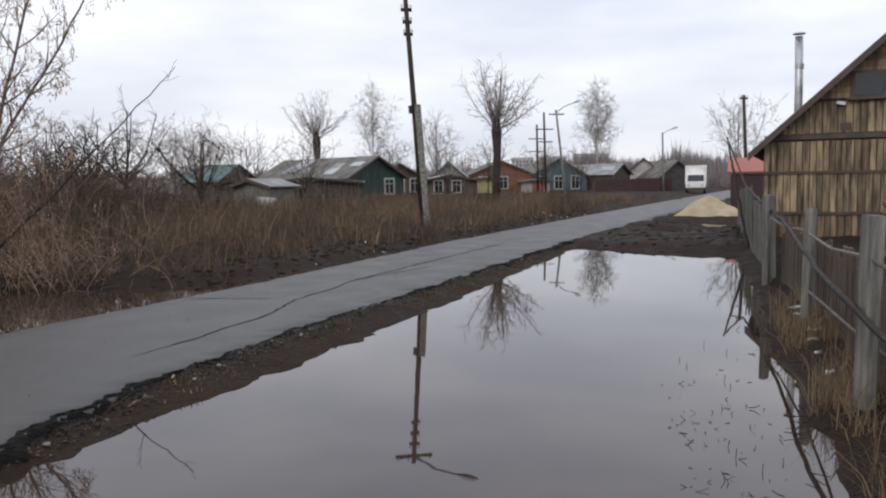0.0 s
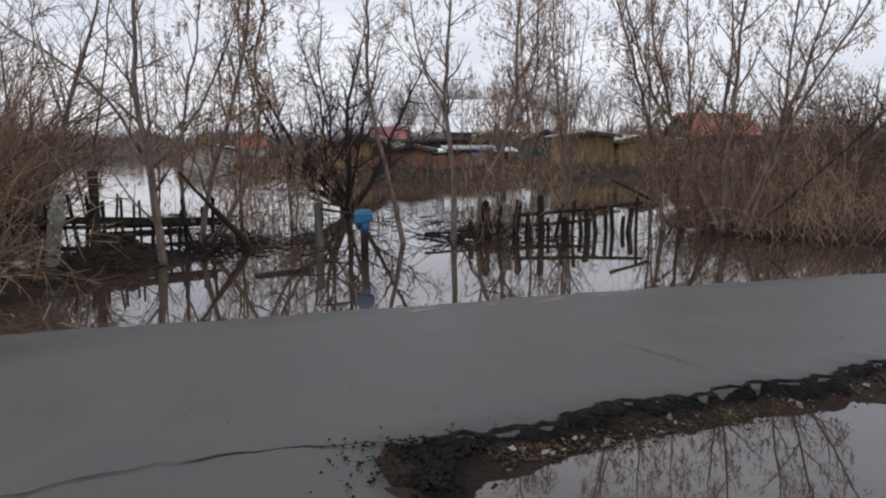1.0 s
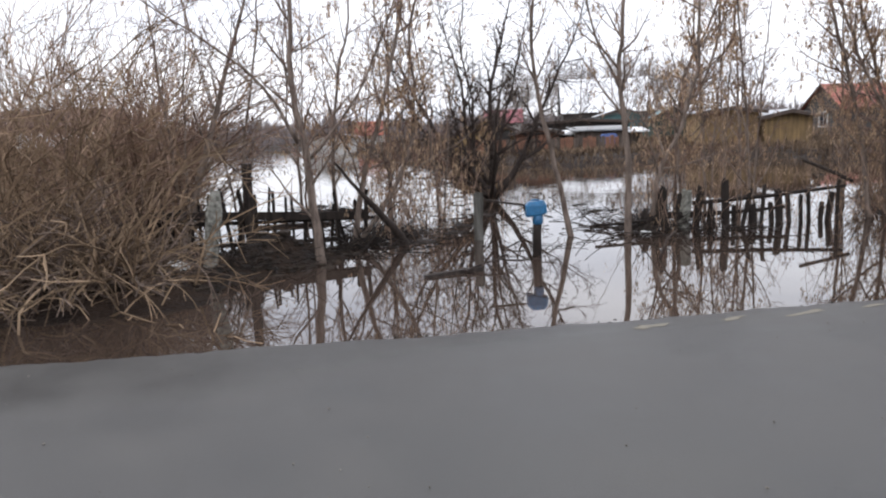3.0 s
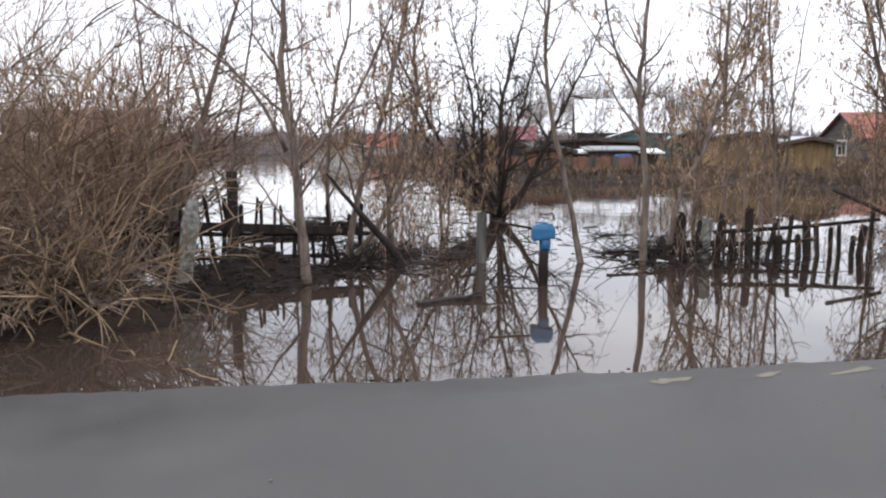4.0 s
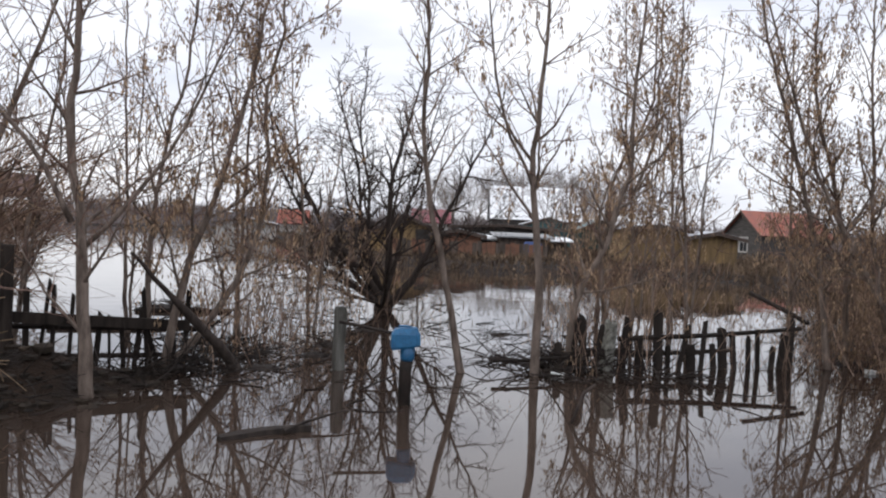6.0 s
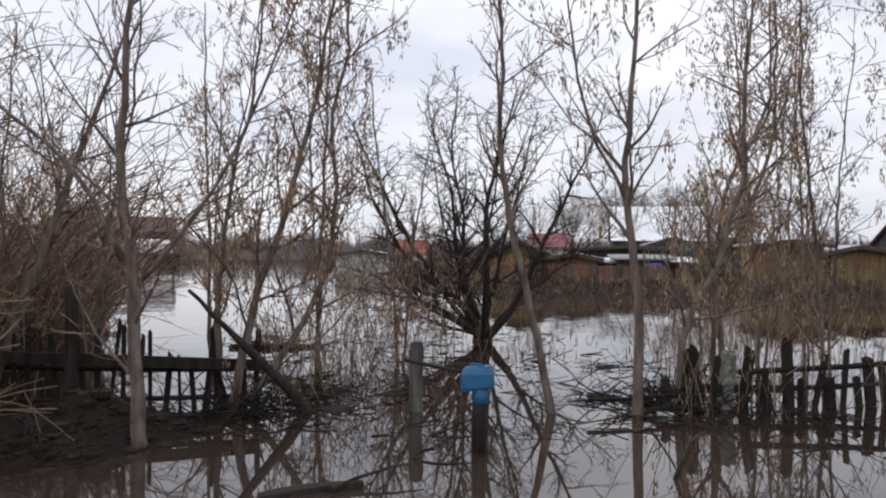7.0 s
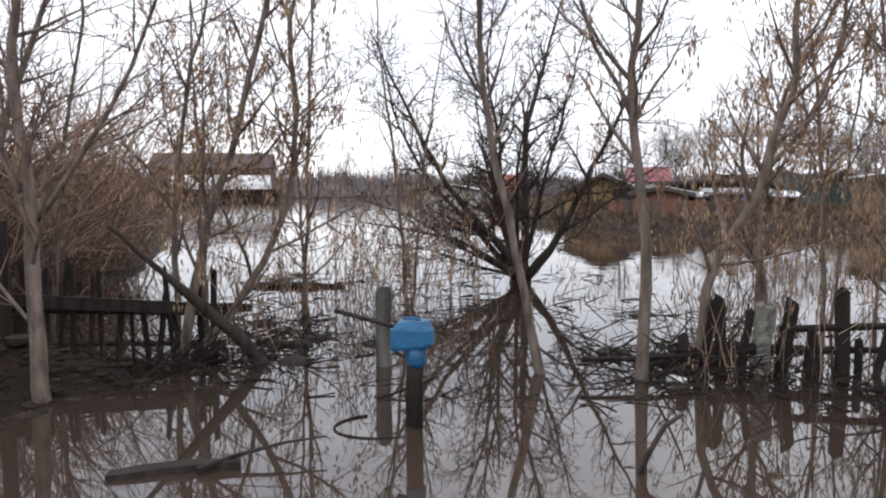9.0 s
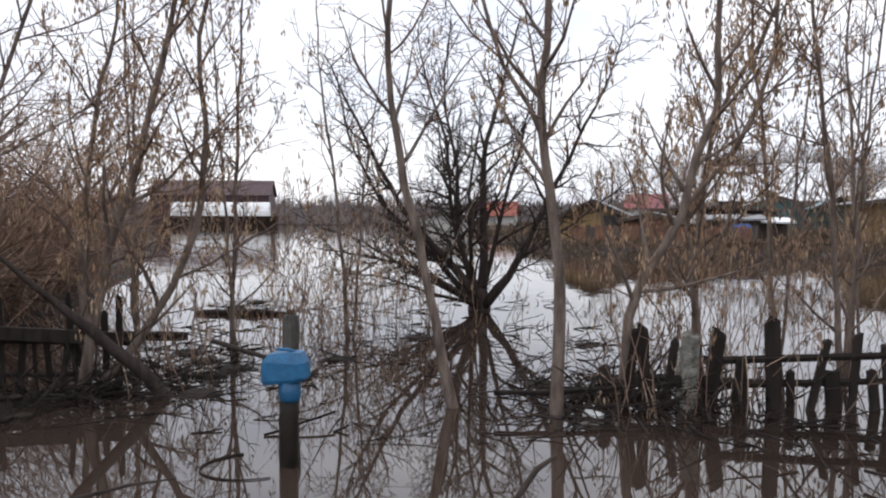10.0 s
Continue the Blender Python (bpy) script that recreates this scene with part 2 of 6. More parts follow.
def water_material():
    """Murky standing water: brown body colour under a nearly still, clear-surfaced mirror."""
    m = bpy.data.materials.new("flood_water")
    m.use_nodes = True
    n, k = m.node_tree.nodes, m.node_tree.links
    b = n["Principled BSDF"]
    co = n.new("ShaderNodeTexCoord")
    big, rip = n.new("ShaderNodeTexNoise"), n.new("ShaderNodeTexNoise")
    big.inputs["Scale"].default_value = 0.12
    rip.inputs["Scale"].default_value, rip.inputs["Detail"].default_value = 1.6, 3
    for node in (big, rip):
        k.new(co.outputs["Object"], node.inputs["Vector"])
    r = n.new("ShaderNodeValToRGB")
    r.color_ramp.elements[0].position, r.color_ramp.elements[0].color = 0.35, (0.024, 0.0165, 0.013, 1)
    r.color_ramp.elements[1].position, r.color_ramp.elements[1].color = 0.7, (0.052, 0.0365, 0.028, 1)
    k.new(big.outputs["Fac"], r.inputs["Fac"])
    k.new(r.outputs["Color"], b.inputs["Base Color"])
    bp = n.new("ShaderNodeBump")
    bp.inputs["Distance"].default_value = 0.02
    apart = n.new("ShaderNodeSeparateXYZ")      # the open flood is ruffled a little more than the sheltered ditch
    open_water = n.new("ShaderNodeMapRange")
    open_water.inputs["From Min"].default_value, open_water.inputs["From Max"].default_value = -12.0, -30.0
    open_water.inputs["To Min"].default_value, open_water.inputs["To Max"].default_value = 0.03, 0.5
    k.new(co.outputs["Object"], apart.inputs["Vector"])
    k.new(apart.outputs["X"], open_water.inputs["Value"])
    k.new(open_water.outputs["Result"], bp.inputs["Strength"])
    k.new(rip.outputs["Fac"], bp.inputs["Height"])
    k.new(bp.outputs["Normal"], b.inputs["Normal"])
    b.inputs["Roughness"].default_value = 0.02
    b.inputs["IOR"].default_value = 1.6
    return m


M["water"] = water_material()


# ---- mesh tools ----
class Geo:
    """Gathers vertices and faces for one mesh."""

    def __init__(self):
        self.v, self.f = [], []

    def box(self, c, s, rz=0.0, rx=0.0, ry=0.0, chamfer=0.0):
        m = Euler((rx, ry, rz)).to_matrix()
        x, y, z = (a / 2 for a in s)
        o = len(self.v)
        if chamfer:
            q = chamfer
            ring = [(-x + q, -y), (x - q, -y), (x, -y + q), (x, y - q), (x - q, y), (-x + q, y), (-x, y - q), (-x, -y + q)]
            for zz in (-z, z):
                self.v += [tuple(Vector(c) + m @ Vector((a, b, zz))) for a, b in ring]
            self.f += [tuple(o + i for i in range(7, -1, -1)), tuple(o + 8 + i for i in range(8))]
            self.f += [(o + i, o + (i + 1) % 8, o + 8 + (i + 1) % 8, o + 8 + i) for i in range(8)]
        else:
            for zz in (-z, z):
                self.v += [tuple(Vector(c) + m @ Vector((a, b, zz))) for a, b in ((-x, -y), (x, -y), (x, y), (-x, y))]
            self.f += [(o + 3, o + 2, o + 1, o), (o + 4, o + 5, o + 6, o + 7)]
            self.f += [(o + i, o + (i + 1) % 4, o + 4 + (i + 1) % 4, o + 4 + i) for i in range(4)]
        return self

    def tube(self, pts, radii, n=5, cap=True):
        o = len(self.v)
        pts = [Vector(p) for p in pts]
        side = None
        for i, p in enumerate(pts):
            d = (pts[min(i + 1, len(pts) - 1)] - pts[max(i - 1, 0)]).normalized()
            if side is None:
                side = d.orthogonal().normalized()
            side = (side - d * side.dot(d)).normalized()
            other = d.cross(side)
            for j in range(n):
                a = 2 * math.pi * j / n
                self.v.append(tuple(p + (side * math.cos(a) + other * math.sin(a)) * radii[i]))
        for i in range(len(pts) - 1):
            a = o + i * n
            self.f += [(a + j, a + (j + 1) % n, a + n + (j + 1) % n, a + n + j) for j in range(n)]
        if cap:
            self.f += [tuple(o + j for j in range(n - 1, -1, -1)), tuple(o + (len(pts) - 1) * n + j for j in range(n))]
        return self

    def face(self, *pts):
        o = len(self.v)
        self.v += [tuple(p) for p in pts]
        self.f.append(tuple(range(o, o + len(pts))))
        return self

    def slab(self, pts, thick):
        """A flat polygon with thickness downward along its own normal."""
        pts = [Vector(p) for p in pts]
        n = (pts[1] - pts[0]).cross(pts[2] - pts[0]).normalized() * thick
        o, k = len(self.v), len(pts)
        self.v += [tuple(p) for p in pts] + [tuple(p - n) for p in pts]
        self.f += [tuple(o + i for i in range(k)), tuple(o + k + i for i in range(k - 1, -1, -1))]
        self.f += [(o + i, o + k + i, o + k + (i + 1) % k, o + (i + 1) % k) for i in range(k)]
        return self

    def blob(self, c, s, rnd, n=7, m=4, flat=0.0):
        o = len(self.v)
        for i in range(m + 1):
            th = math.pi * i / m
            for j in range(n):
                a = 2 * math.pi * j / n
                k = 1 + rnd.uniform(-0.22, 0.22)
                self.v.append((c[0] + s[0] * k * math.sin(th) * math.cos(a), c[1] + s[1] * k * math.sin(th) * math.sin(a), c[2] + s[2] * k * math.cos(th)))
        for i in range(m):
            a = o + i * n
            self.f += [(a + j, a + n + j, a + n + (j + 1) % n, a + (j + 1) % n) for j in range(n)]
        return self

    def chip(self, c, s, rnd):
        """A small angular fragment."""
        o = len(self.v)
        m = Euler((rnd.uniform(-0.5, 0.5), rnd.uniform(-0.5, 0.5), rnd.uniform(0, 6.28))).to_matrix()
        for a in ((1, 0.2, 0), (-1, -0.1, 0.1), (0.1, 1, 0), (-0.2, -1, -0.1), (0.25, 0, 1), (0, 0.2, -1)):
            k = rnd.uniform(0.6, 1.3)
            self.v.append(tuple(Vector(c) + m @ Vector((a[0] * s[0] * k, a[1] * s[1] * k, a[2] * s[2] * k))))
        self.f += [(o + i, o + j, o + k) for i, j, k in ((0, 2, 4), (2, 1, 4), (1, 3, 4), (3, 0, 4), (2, 0, 5), (1, 2, 5), (3, 1, 5), (0, 3, 5))]
        return self

    def mesh(self, name):
        me = bpy.data.meshes.new(name)
        me.from_pydata(self.v, [], self.f)
        me.update()
        return me


def smooth(me):
    me.polygons.foreach_set("use_smooth", [True] * len(me.polygons))
    return me


def part(name, g, material, parent=None, label="", soft=False):
    """Links gathered geometry as one mesh object under a thing."""
    me = g.mesh(name) if isinstance(g, Geo) else g
    if soft:
        smooth(me)
    if not me.materials:
        me.materials.append(M[material])
    ob = new(name, me)
    ob.parent = parent
    return tagged(ob, label) if label else ob


def thing(name, label, category, at=(0, 0, 0), rz=0.0, group="", kind=""):
    ob = new(name)
    ob.matrix_basis = pose(*at, 0, 0, rz)
    return tagged(ob, label, category, group, kind)


def solo(name, g, material, label, category="", group="", kind="", soft=False):
    return tagged(part(name, g, material, None, "", soft), label, category, group, kind)


# ---- ground, water, road ----
ROAD_Y = [-60, -12, -0.5, 2.8, 6.0, 8.9, 11.5, 21.4, 36.8, 57, 80, 130, 300]
ROAD_L = [-24, -10.2, -6.95, -6.02, -5.2, -4.45, -3.5, -0.5, 5.0, 12.5, 21, 40, 104]
ROAD_RY = [-60, -12, 0.8, 3.0, 5.2, 7.4, 9.9, 12.2, 20.2, 28.5, 40, 60, 80, 130, 300]
ROAD_R = [-20, -6.6, -3.0, -2.45, -2.15, -1.7, -0.95, -0.15, 2.4, 5.4, 9.6, 17.5, 25.5, 45, 109]


def road_left(y):
    return np.interp(y, ROAD_Y, ROAD_L)


def road_right(y):
    """Right edge, which widens into a driveway south of the puddle."""
    return np.interp(y, ROAD_RY, ROAD_R) + np.clip((2.3 - np.asarray(y, float)) / 1.2, 0, 1) * 6.5


LAKE = [(-9.9, -11), (-6.97, -0.5), (-6.05, 2.8), (-5.24, 6), (-4.72, 8.2), (-3.95, 10.6), (-3.35, 12.6), (-3.7, 13.9), (-4.9, 13.4), (-6.5, 12.8), (-8.2, 12.3), (-9.9, 12.6), (-11.5, 14.5), (-14, 20),
        (-19.5, 25.6), (-25.6, 26.6), (-27.4, 21.2), (-28.6, 16.9), (-37, 15.4), (-45, 17.2), (-80, 20), (-112, 21), (-120, 0), (-105, -14),
        (-60, -4), (-40, -0.5), (-26, 1.3), (-19, 1.9), (-14.5, 1.5), (-12.7, 1.0), (-11.9, 1.55), (-11.7, 2.5), (-11.65, 3.3), (-11.3, 3.75), (-10.95, 3.5),
        (-10.7, 3.05), (-10.35, 3.0), (-10.15, 2.5), (-10.05, 2.1), (-9.75, 1.7), (-9.4, 1.3), (-8.5, 1.1), (-8.85, -0.6), (-9.8, -4)]
PUDDLE = [(-1.85, 5.2), (-1.42, 6.8), (-0.65, 8.8), (0.05, 11.2), (1.35, 15.5), (2.8, 20.6), (4.1, 19.1), (5.9, 18.2), (4.9, 13.6), (3.7, 9.2), (3.25, 7.2),
          (2.75, 5.3), (2.5, 3.9), (1.6, 3.2), (0.2, 2.75), (-1.2, 2.5), (-2.05, 2.65), (-2.2, 3.3), (-2.05, 4.3)]


def distance(x, y, poly):
    """Signed distance from a closed outline: negative inside."""
    best = np.full(x.shape, 1e9)
    inside = np.zeros(x.shape, bool)
    for (ax, ay), (bx, by) in zip(poly, poly[1:] + poly[:1]):
        ex, ey = bx - ax, by - ay
        t = np.clip(((x - ax) * ex + (y - ay) * ey) / (ex * ex + ey * ey), 0, 1)
        best = np.minimum(best, np.hypot(x - ax - t * ex, y - ay - t * ey))
        if ay != by:
            inside ^= ((ay > y) != (by > y)) & (x < ex * (y - ay) / ey + ax)
    return np.where(inside, -best, best)


def bumps(x, y, scale):
    """Cheap smooth unevenness between about -1 and 1."""
    a, b = x * scale, y * scale
    return (np.sin(a * 1.7 + np.sin(b * 1.3)) + np.sin(b * 2.1 + 1.3 * np.sin(a * 0.9 + 2)) + np.sin((a + b) * 2.9 + np.sin(a * 3.1)) * 0.6) / 2.6


def height(x, y):
    x, y = np.asarray(x, float), np.asarray(y, float)
    wobble = 0.10 * bumps(x, y, 2.3) + 0.07 * bumps(x, y, 6.1)
    d = np.minimum(distance(x, y, LAKE), distance(x, y, PUDDLE)) + wobble
    left, right = road_left(y), road_right(y)
    off = np.maximum(left - x, x - right)
    land = 0.03 + 0.035 * bumps(x, y, 0.8) + 0.02 * bumps(x, y, 3.7) + 0.012 * bumps(x, y, 11)
    field = np.clip((left - x - 1.2) / 4, 0, 1) * np.clip((y - 10) / 6, 0, 1)
    land = land + 0.22 * field
    land = land + 0.15 * np.clip((x - 3.2 - 0.2 * (y - 6)) / 1.5, 0, 1) * np.clip((22 - y) / 4, 0, 1)
    verge = np.clip(off / 0.6, 0, 1) * np.clip((1.15 - off) / 0.5, 0, 1) * (x < left) * np.clip((y - 9) / 2, 0, 1)
    land = land - 0.155 * verge
    yard = np.clip((x - 4) / 1.5, 0, 1) * np.clip((24 - x) / 6, 0, 1) * np.clip((y - 21.5) / 2, 0, 1) * np.clip((58 - y) / 8, 0, 1)
    land = land - 0.2 * yard * np.clip(bumps(x, y, 0.62) + 0.4, 0, 1)
    mound = (0.33 + 0.07 * bumps(x, y, 5.0)) * np.exp(-(((x + 11.2) / 0.42) ** 2 + ((y - 2.4) / 0.52) ** 2))
    z = np.where(d < 0, W + np.maximum(d * 0.3, -0.55), W + np.minimum(d * (0.28 - 0.14 * ((x < -9.2) & (y > 1.0) & (y < 5.5) & (x > -13))), land - W))
    z = z + mound
    bed = np.clip(-off / 0.1, 0, 1)
    return np.where(off < 0, z * (1 - bed) + np.minimum(z, -0.06) * bed, z)


def graded(lo, hi, step, far):
    """Coordinates that are even between lo and hi and widen outward to far."""
    mid = list(np.arange(lo, hi + 1e-6, step))
    out, s = [], step
    while (out[-1] if out else 0) < far:
        s *= 1.13
        out.append((out[-1] if out else 0) + s)
    return np.array([lo - o for o in reversed(out)] + mid + [hi + o for o in out])


def grid(xs, ys, zf):
    gx, gy = np.meshgrid(xs, ys)
    gz = zf(gx, gy)
    g = Geo()
    g.v = np.stack([gx, gy, gz], -1).reshape(-1, 3).tolist()
    nx = len(xs)
    i = (np.arange(len(ys) - 1)[:, None] * nx + np.arange(nx - 1)[None]).ravel()
    g.f = np.stack([i, i + 1, i + nx + 1, i + nx], -1).tolist()
    return g


ground = solo("ground", grid(graded(-14, 12, 0.16, 3000), graded(-3, 34, 0.18, 3000), height), "mud", "dark wet muddy ground with bare banks and low hummocks", "ground", kind="structure", soft=True)
water = solo("water", Geo().face((-160, -40, W), (30, -40, W), (30, 60, W), (-160, 60, W)), "water", "still murky flood water mirroring sky and bare trees", "water", kind="structure")


def rag_right(y):
    """Unevenness of the broken edge on the puddle's side."""
    return 0.05 * math.sin(y * 2.3 + 2) + 0.04 * math.sin(y * 6.1) + 0.022 * math.sin(y * 17 + 1) + 0.014 * math.sin(y * 39)


def road_mesh():
    """Asphalt slab with ragged edges that lies in the mud."""
    g = Geo()
    ys = np.concatenate([np.arange(-30, 26, 0.1), np.arange(26, 140, 2.5)])
    rnd = random.Random(5)
    rows = []
    for y in ys:
        ragl = 0.016 * math.sin(y * 3.1) + 0.016 * math.sin(y * 7.7 + 1) + 0.012 * math.sin(y * 23) + rnd.uniform(-0.012, 0.012)
        ragr = rag_right(y)
        l, r = float(road_left(y)) + ragl, float(road_right(y)) + ragr
        row = [(l - 0.06, -0.14)] + [(l + (r - l) * k / 8, -0.012 * ((k - 4) / 4) ** 2 - (0.006 if k == 0 else 0) + 0.004 * math.sin(y * 1.3 + k)) for k in range(9)] + [(r + 0.03, -0.13)]
        rows.append([(a, y, b) for a, b in row])
    k = len(rows[0])
    for row in rows:
        g.v += row
    for i in range(len(rows) - 1):
        g.f += [(i * k + j, i * k + j + 1, (i + 1) * k + j + 1, (i + 1) * k + j) for j in range(k - 1)]
    return g


road = solo("road", road_mesh(), "asphalt", "narrow wet grey asphalt road with cracks and broken edges", "road", kind="structure", soft=True)


def road_z(x, y):
    """Height of the cambered asphalt."""
    l, r = float(road_left(y)), float(road_right(y)) if y > 2.3 else -2.5
    q = max(0.0, (x - l) / (r - l) * 8)
    return -0.012 * ((q - 4) / 4) ** 2 - 0.006 * max(0, 1 - q) + 0.004 * math.sin(y * 1.3 + q)


def strip(pts, width, z, rnd, rag=0.5):
    """A thin crooked band along a line, lying just on the asphalt."""
    g = Geo()
    fine = []
    for (ax, ay), (bx, by) in zip(pts, pts[1:]):
        n = max(2, int(math.hypot(bx - ax, by - ay) / 0.1))
        fine += [(ax + (bx - ax) * i / n + rnd.uniform(-0.02, 0.02), ay + (by - ay) * i / n + rnd.uniform(-0.02, 0.02)) for i in range(n)]
    fine.append(pts[-1])
    for i, (x, y) in enumerate(fine):
        a, b = fine[max(i - 1, 0)], fine[min(i + 1, len(fine) - 1)]
        t = Vector((b[0] - a[0], b[1] - a[1])).normalized()
        w = width * (0.5 + rnd.uniform(-rag, rag) * 0.5) * min(1, 0.25 + i / 4, 0.25 + (len(fine) - 1 - i) / 4)
        zz = z + (road_z(x, y) if y > 3 else 0)
        g.v += [(x - t.y * w, y + t.x * w, zz), (x + t.y * w, y - t.x * w, zz)]
    g.f = [(2 * i, 2 * i + 1, 2 * i + 3, 2 * i + 2) for i in range(len(fine) - 1)]
    return g


rnd = random.Random(11)
for line, width in (
    ([(-2.42, 7.85), (-2.2, 8.5), (-2.06, 9.2), (-1.86, 9.9), (-1.84, 11.2), (-1.55, 12.2), (-1.49, 13.0), (-0.95, 14.1), (-0.35, 15.25)], 0.022),
    ([(-3.52, 11.31), (-2.62, 11.29), (-1.84, 11.2)], 0.022),
    ([(-1.49, 13.0), (-0.9, 14.9), (-0.1, 17.2), (0.9, 20.2)], 0.035),
    ([(-2.4, 4.9), (-2.9, 4.97), (-3.4, 4.95)], 0.006),
    ([(-2.44, 2.92), (-2.49, 2.62), (-2.66, 2.36), (-2.87, 1.93), (-3.05, 1.12), (-3.02, 0.75), (-3.15, -0.6)], 0.013),
):
    part("crack", strip(line, width, 0.004, rnd), "crack", road, "dark crooked crack in the asphalt")


def patch(c, rx, ry, z, rnd, n=40):
    """An uneven thin stain lying on the asphalt."""
    p = [rnd.uniform(0, 6.28) for _ in range(4)]
    pts = []
    for i in range(n):
        a = 2 * math.pi * i / n
        k = 0.75 + 0.22 * math.sin(2 * a + p[0]) + 0.16 * math.sin(3 * a + p[1]) + 0.1 * math.sin(5 * a + p[2]) + 0.06 * math.sin(9 * a + p[3])
        pts.append((c[0] + rx * k * math.cos(a), c[1] + ry * k * math.sin(a)))
    g = Geo()
    for px, py in pts + [c]:
        g.v.append((px, py, z + road_z(px, py)))
    g.f = [(i, (i + 1) % n, n) for i in range(n)]
    return g


for c, rx, ry in (((-5.38, 4.24), 0.08, 0.17), ((-5.22, 4.95), 0.05, 0.16), ((-5.05, 5.6), 0.06, 0.22), ((-4.95, 6.25), 0.05, 0.12)):
    part("silt_patch", patch(c, rx, ry, 0.003, rnd), "palesilt", road, "pale wet silt left on the asphalt")


def broken_edge():
    """Black crumbling flank of the asphalt on the puddle's side."""
    g, rnd = Geo(), random.Random(19)
    ys = np.concatenate([np.arange(2.6, 9, 0.024), np.arange(9, 24, 0.06)])
    n = 9
    for y in ys:
        r = float(road_right(y)) + rag_right(y)
        w = 0.12 + 0.025 * math.sin(y * 3.7)
        for k in range(n):
            f = k / (n - 1)
            rough = 0.008 if 0 < k < n - 1 else 0.003
            z = 0.004 - 0.105 * f ** 2.2 + 0.004 * math.sin(y * 31 + 9 * f + math.sin(y * 13) * 2)
            g.v.append((r - 0.045 + w * f + rnd.uniform(-rough, rough) + 0.012 * math.sin(y * 27 + 3), y + rnd.uniform(-rough, rough), z + rnd.uniform(-rough, rough)))
    g.f = [(n * i + k, n * i + k + 1, n * i + k + n + 1, n * i + k + n) for i in range(len(ys) - 1) for k in range(n - 1)]
    return g


part("broken_edge", broken_edge(), "crack", road, "black crumbling asphalt edge")


# ---- trees ----
def bend(pts, rnd, step=0.28, jitter=0.02):
    """A smooth, slightly crooked line through the given points."""
    pts = [Vector(p) for p in pts]
    out = []
    for i in range(len(pts) - 1):
        p0, p1, p2, p3 = pts[max(i - 1, 0)], pts[i], pts[i + 1], pts[min(i + 2, len(pts) - 1)]
        n = max(1, int((p2 - p1).length / step))
        for j in range(n):
            t = j / n
            q = 0.5 * ((2 * p1) + (p2 - p0) * t + (2 * p0 - 5 * p1 + 4 * p2 - p3) * t * t + (3 * p1 - p0 - 3 * p2 + p3) * t ** 3)
            out.append(q + Vector([rnd.uniform(-jitter, jitter) for _ in range(3)]))
    out.append(pts[-1])
    return out


def shoot(p, d, length, rnd, rise=0.25, crook=0.16, step=0.16):
    n = max(2, int(length / step))
    out = [p.copy()]
    for _ in range(n):
        d = (d + Vector((rnd.gauss(0, crook), rnd.gauss(0, crook), rnd.gauss(0, crook) + rise * 0.25))).normalized()
        out.append(out[-1] + d * (length / n))
    return out


def keys(g, p, rnd, n=6, size=0.045):
    """A hanging bunch of dry winged seeds or curled leaves."""
    for _ in range(n):
        a = rnd.uniform(0, 6.28)
        q = p + Vector((rnd.gauss(0, 0.022), rnd.gauss(0, 0.022), -rnd.uniform(0.0, 0.2)))
        w, l = size * rnd.uniform(0.13, 0.26), size * rnd.uniform(0.9, 1.9)
        s = Vector((math.cos(a), math.sin(a), rnd.uniform(-0.3, 0.3))) * w
        dn = Vector((rnd.uniform(-0.3, 0.3), rnd.uniform(-0.3, 0.3), -1)) * l
        g.face(q, q + s + dn * 0.5, q + dn, q - s + dn * 0.5)


def branch_out(line, r0, r1, rnd, wood, twigs, seeds, level, spec):
    """Side shoots along a limb, in up to three orders."""
    total = sum((b - a).length for a, b in zip(line, line[1:]))
    gap, start = spec["gap"][level], spec["start"][level]
    run, turn = 0.0, rnd.uniform(0, 6.28)
    next_at = total * start
    for i in range(len(line) - 1):
        seg = (line[i + 1] - line[i]).length
        run += seg
        while run > next_at:
            f = next_at / total
            next_at += gap * rnd.uniform(0.6, 1.4)
            d = (line[i + 1] - line[i]).normalized()
            turn += 2.4 + rnd.uniform(-0.5, 0.5)
            side = d.orthogonal().normalized()
            side = (side * math.cos(turn) + d.cross(side) * math.sin(turn)).normalized()
            ang = radians(rnd.uniform(*spec["angle"]))
            nd = d * math.cos(ang) + side * math.sin(ang)
            length = (spec["length"][level] * (1.1 - 0.75 * f)) * rnd.uniform(0.55, 1.2)
            p = line[i].lerp(line[i + 1], rnd.random())
            sub = shoot(p, nd, length, rnd, spec["rise"], spec["crook"], spec["step"])
            ra = max(spec["min"], min((r0 + (r1 - r0) * f) * 0.55, spec["max"][level]))
            rb = spec["min"] * 0.7
            n = len(sub)
            (wood if level == 0 else twigs).tube(sub, [ra + (rb - ra) * j / (n - 1) for j in range(n)], 4 if level == 0 else 3, False)
            if seeds is not None and level >= 1 and rnd.random() < spec["seeds"] and p.z > spec.get("seedmin", 0.3):
                keys(seeds, sub[rnd.randrange(1, n)], rnd, rnd.randint(6, 14), spec.get("seedsize", 0.045))
            if level < spec["orders"] - 1:
                branch_out(sub, ra, rb, rnd, wood, twigs, seeds, level + 1, spec)


YOUNG = dict(gap=(0.24, 0.17, 0.13), start=(0.16, 0.12, 0.2), angle=(28, 62), length=(1.55, 0.6, 0.24), rise=0.30, crook=0.10, step=0.17, min=0.0042, max=(0.022, 0.009, 0.005), orders=3, seeds=0.14)


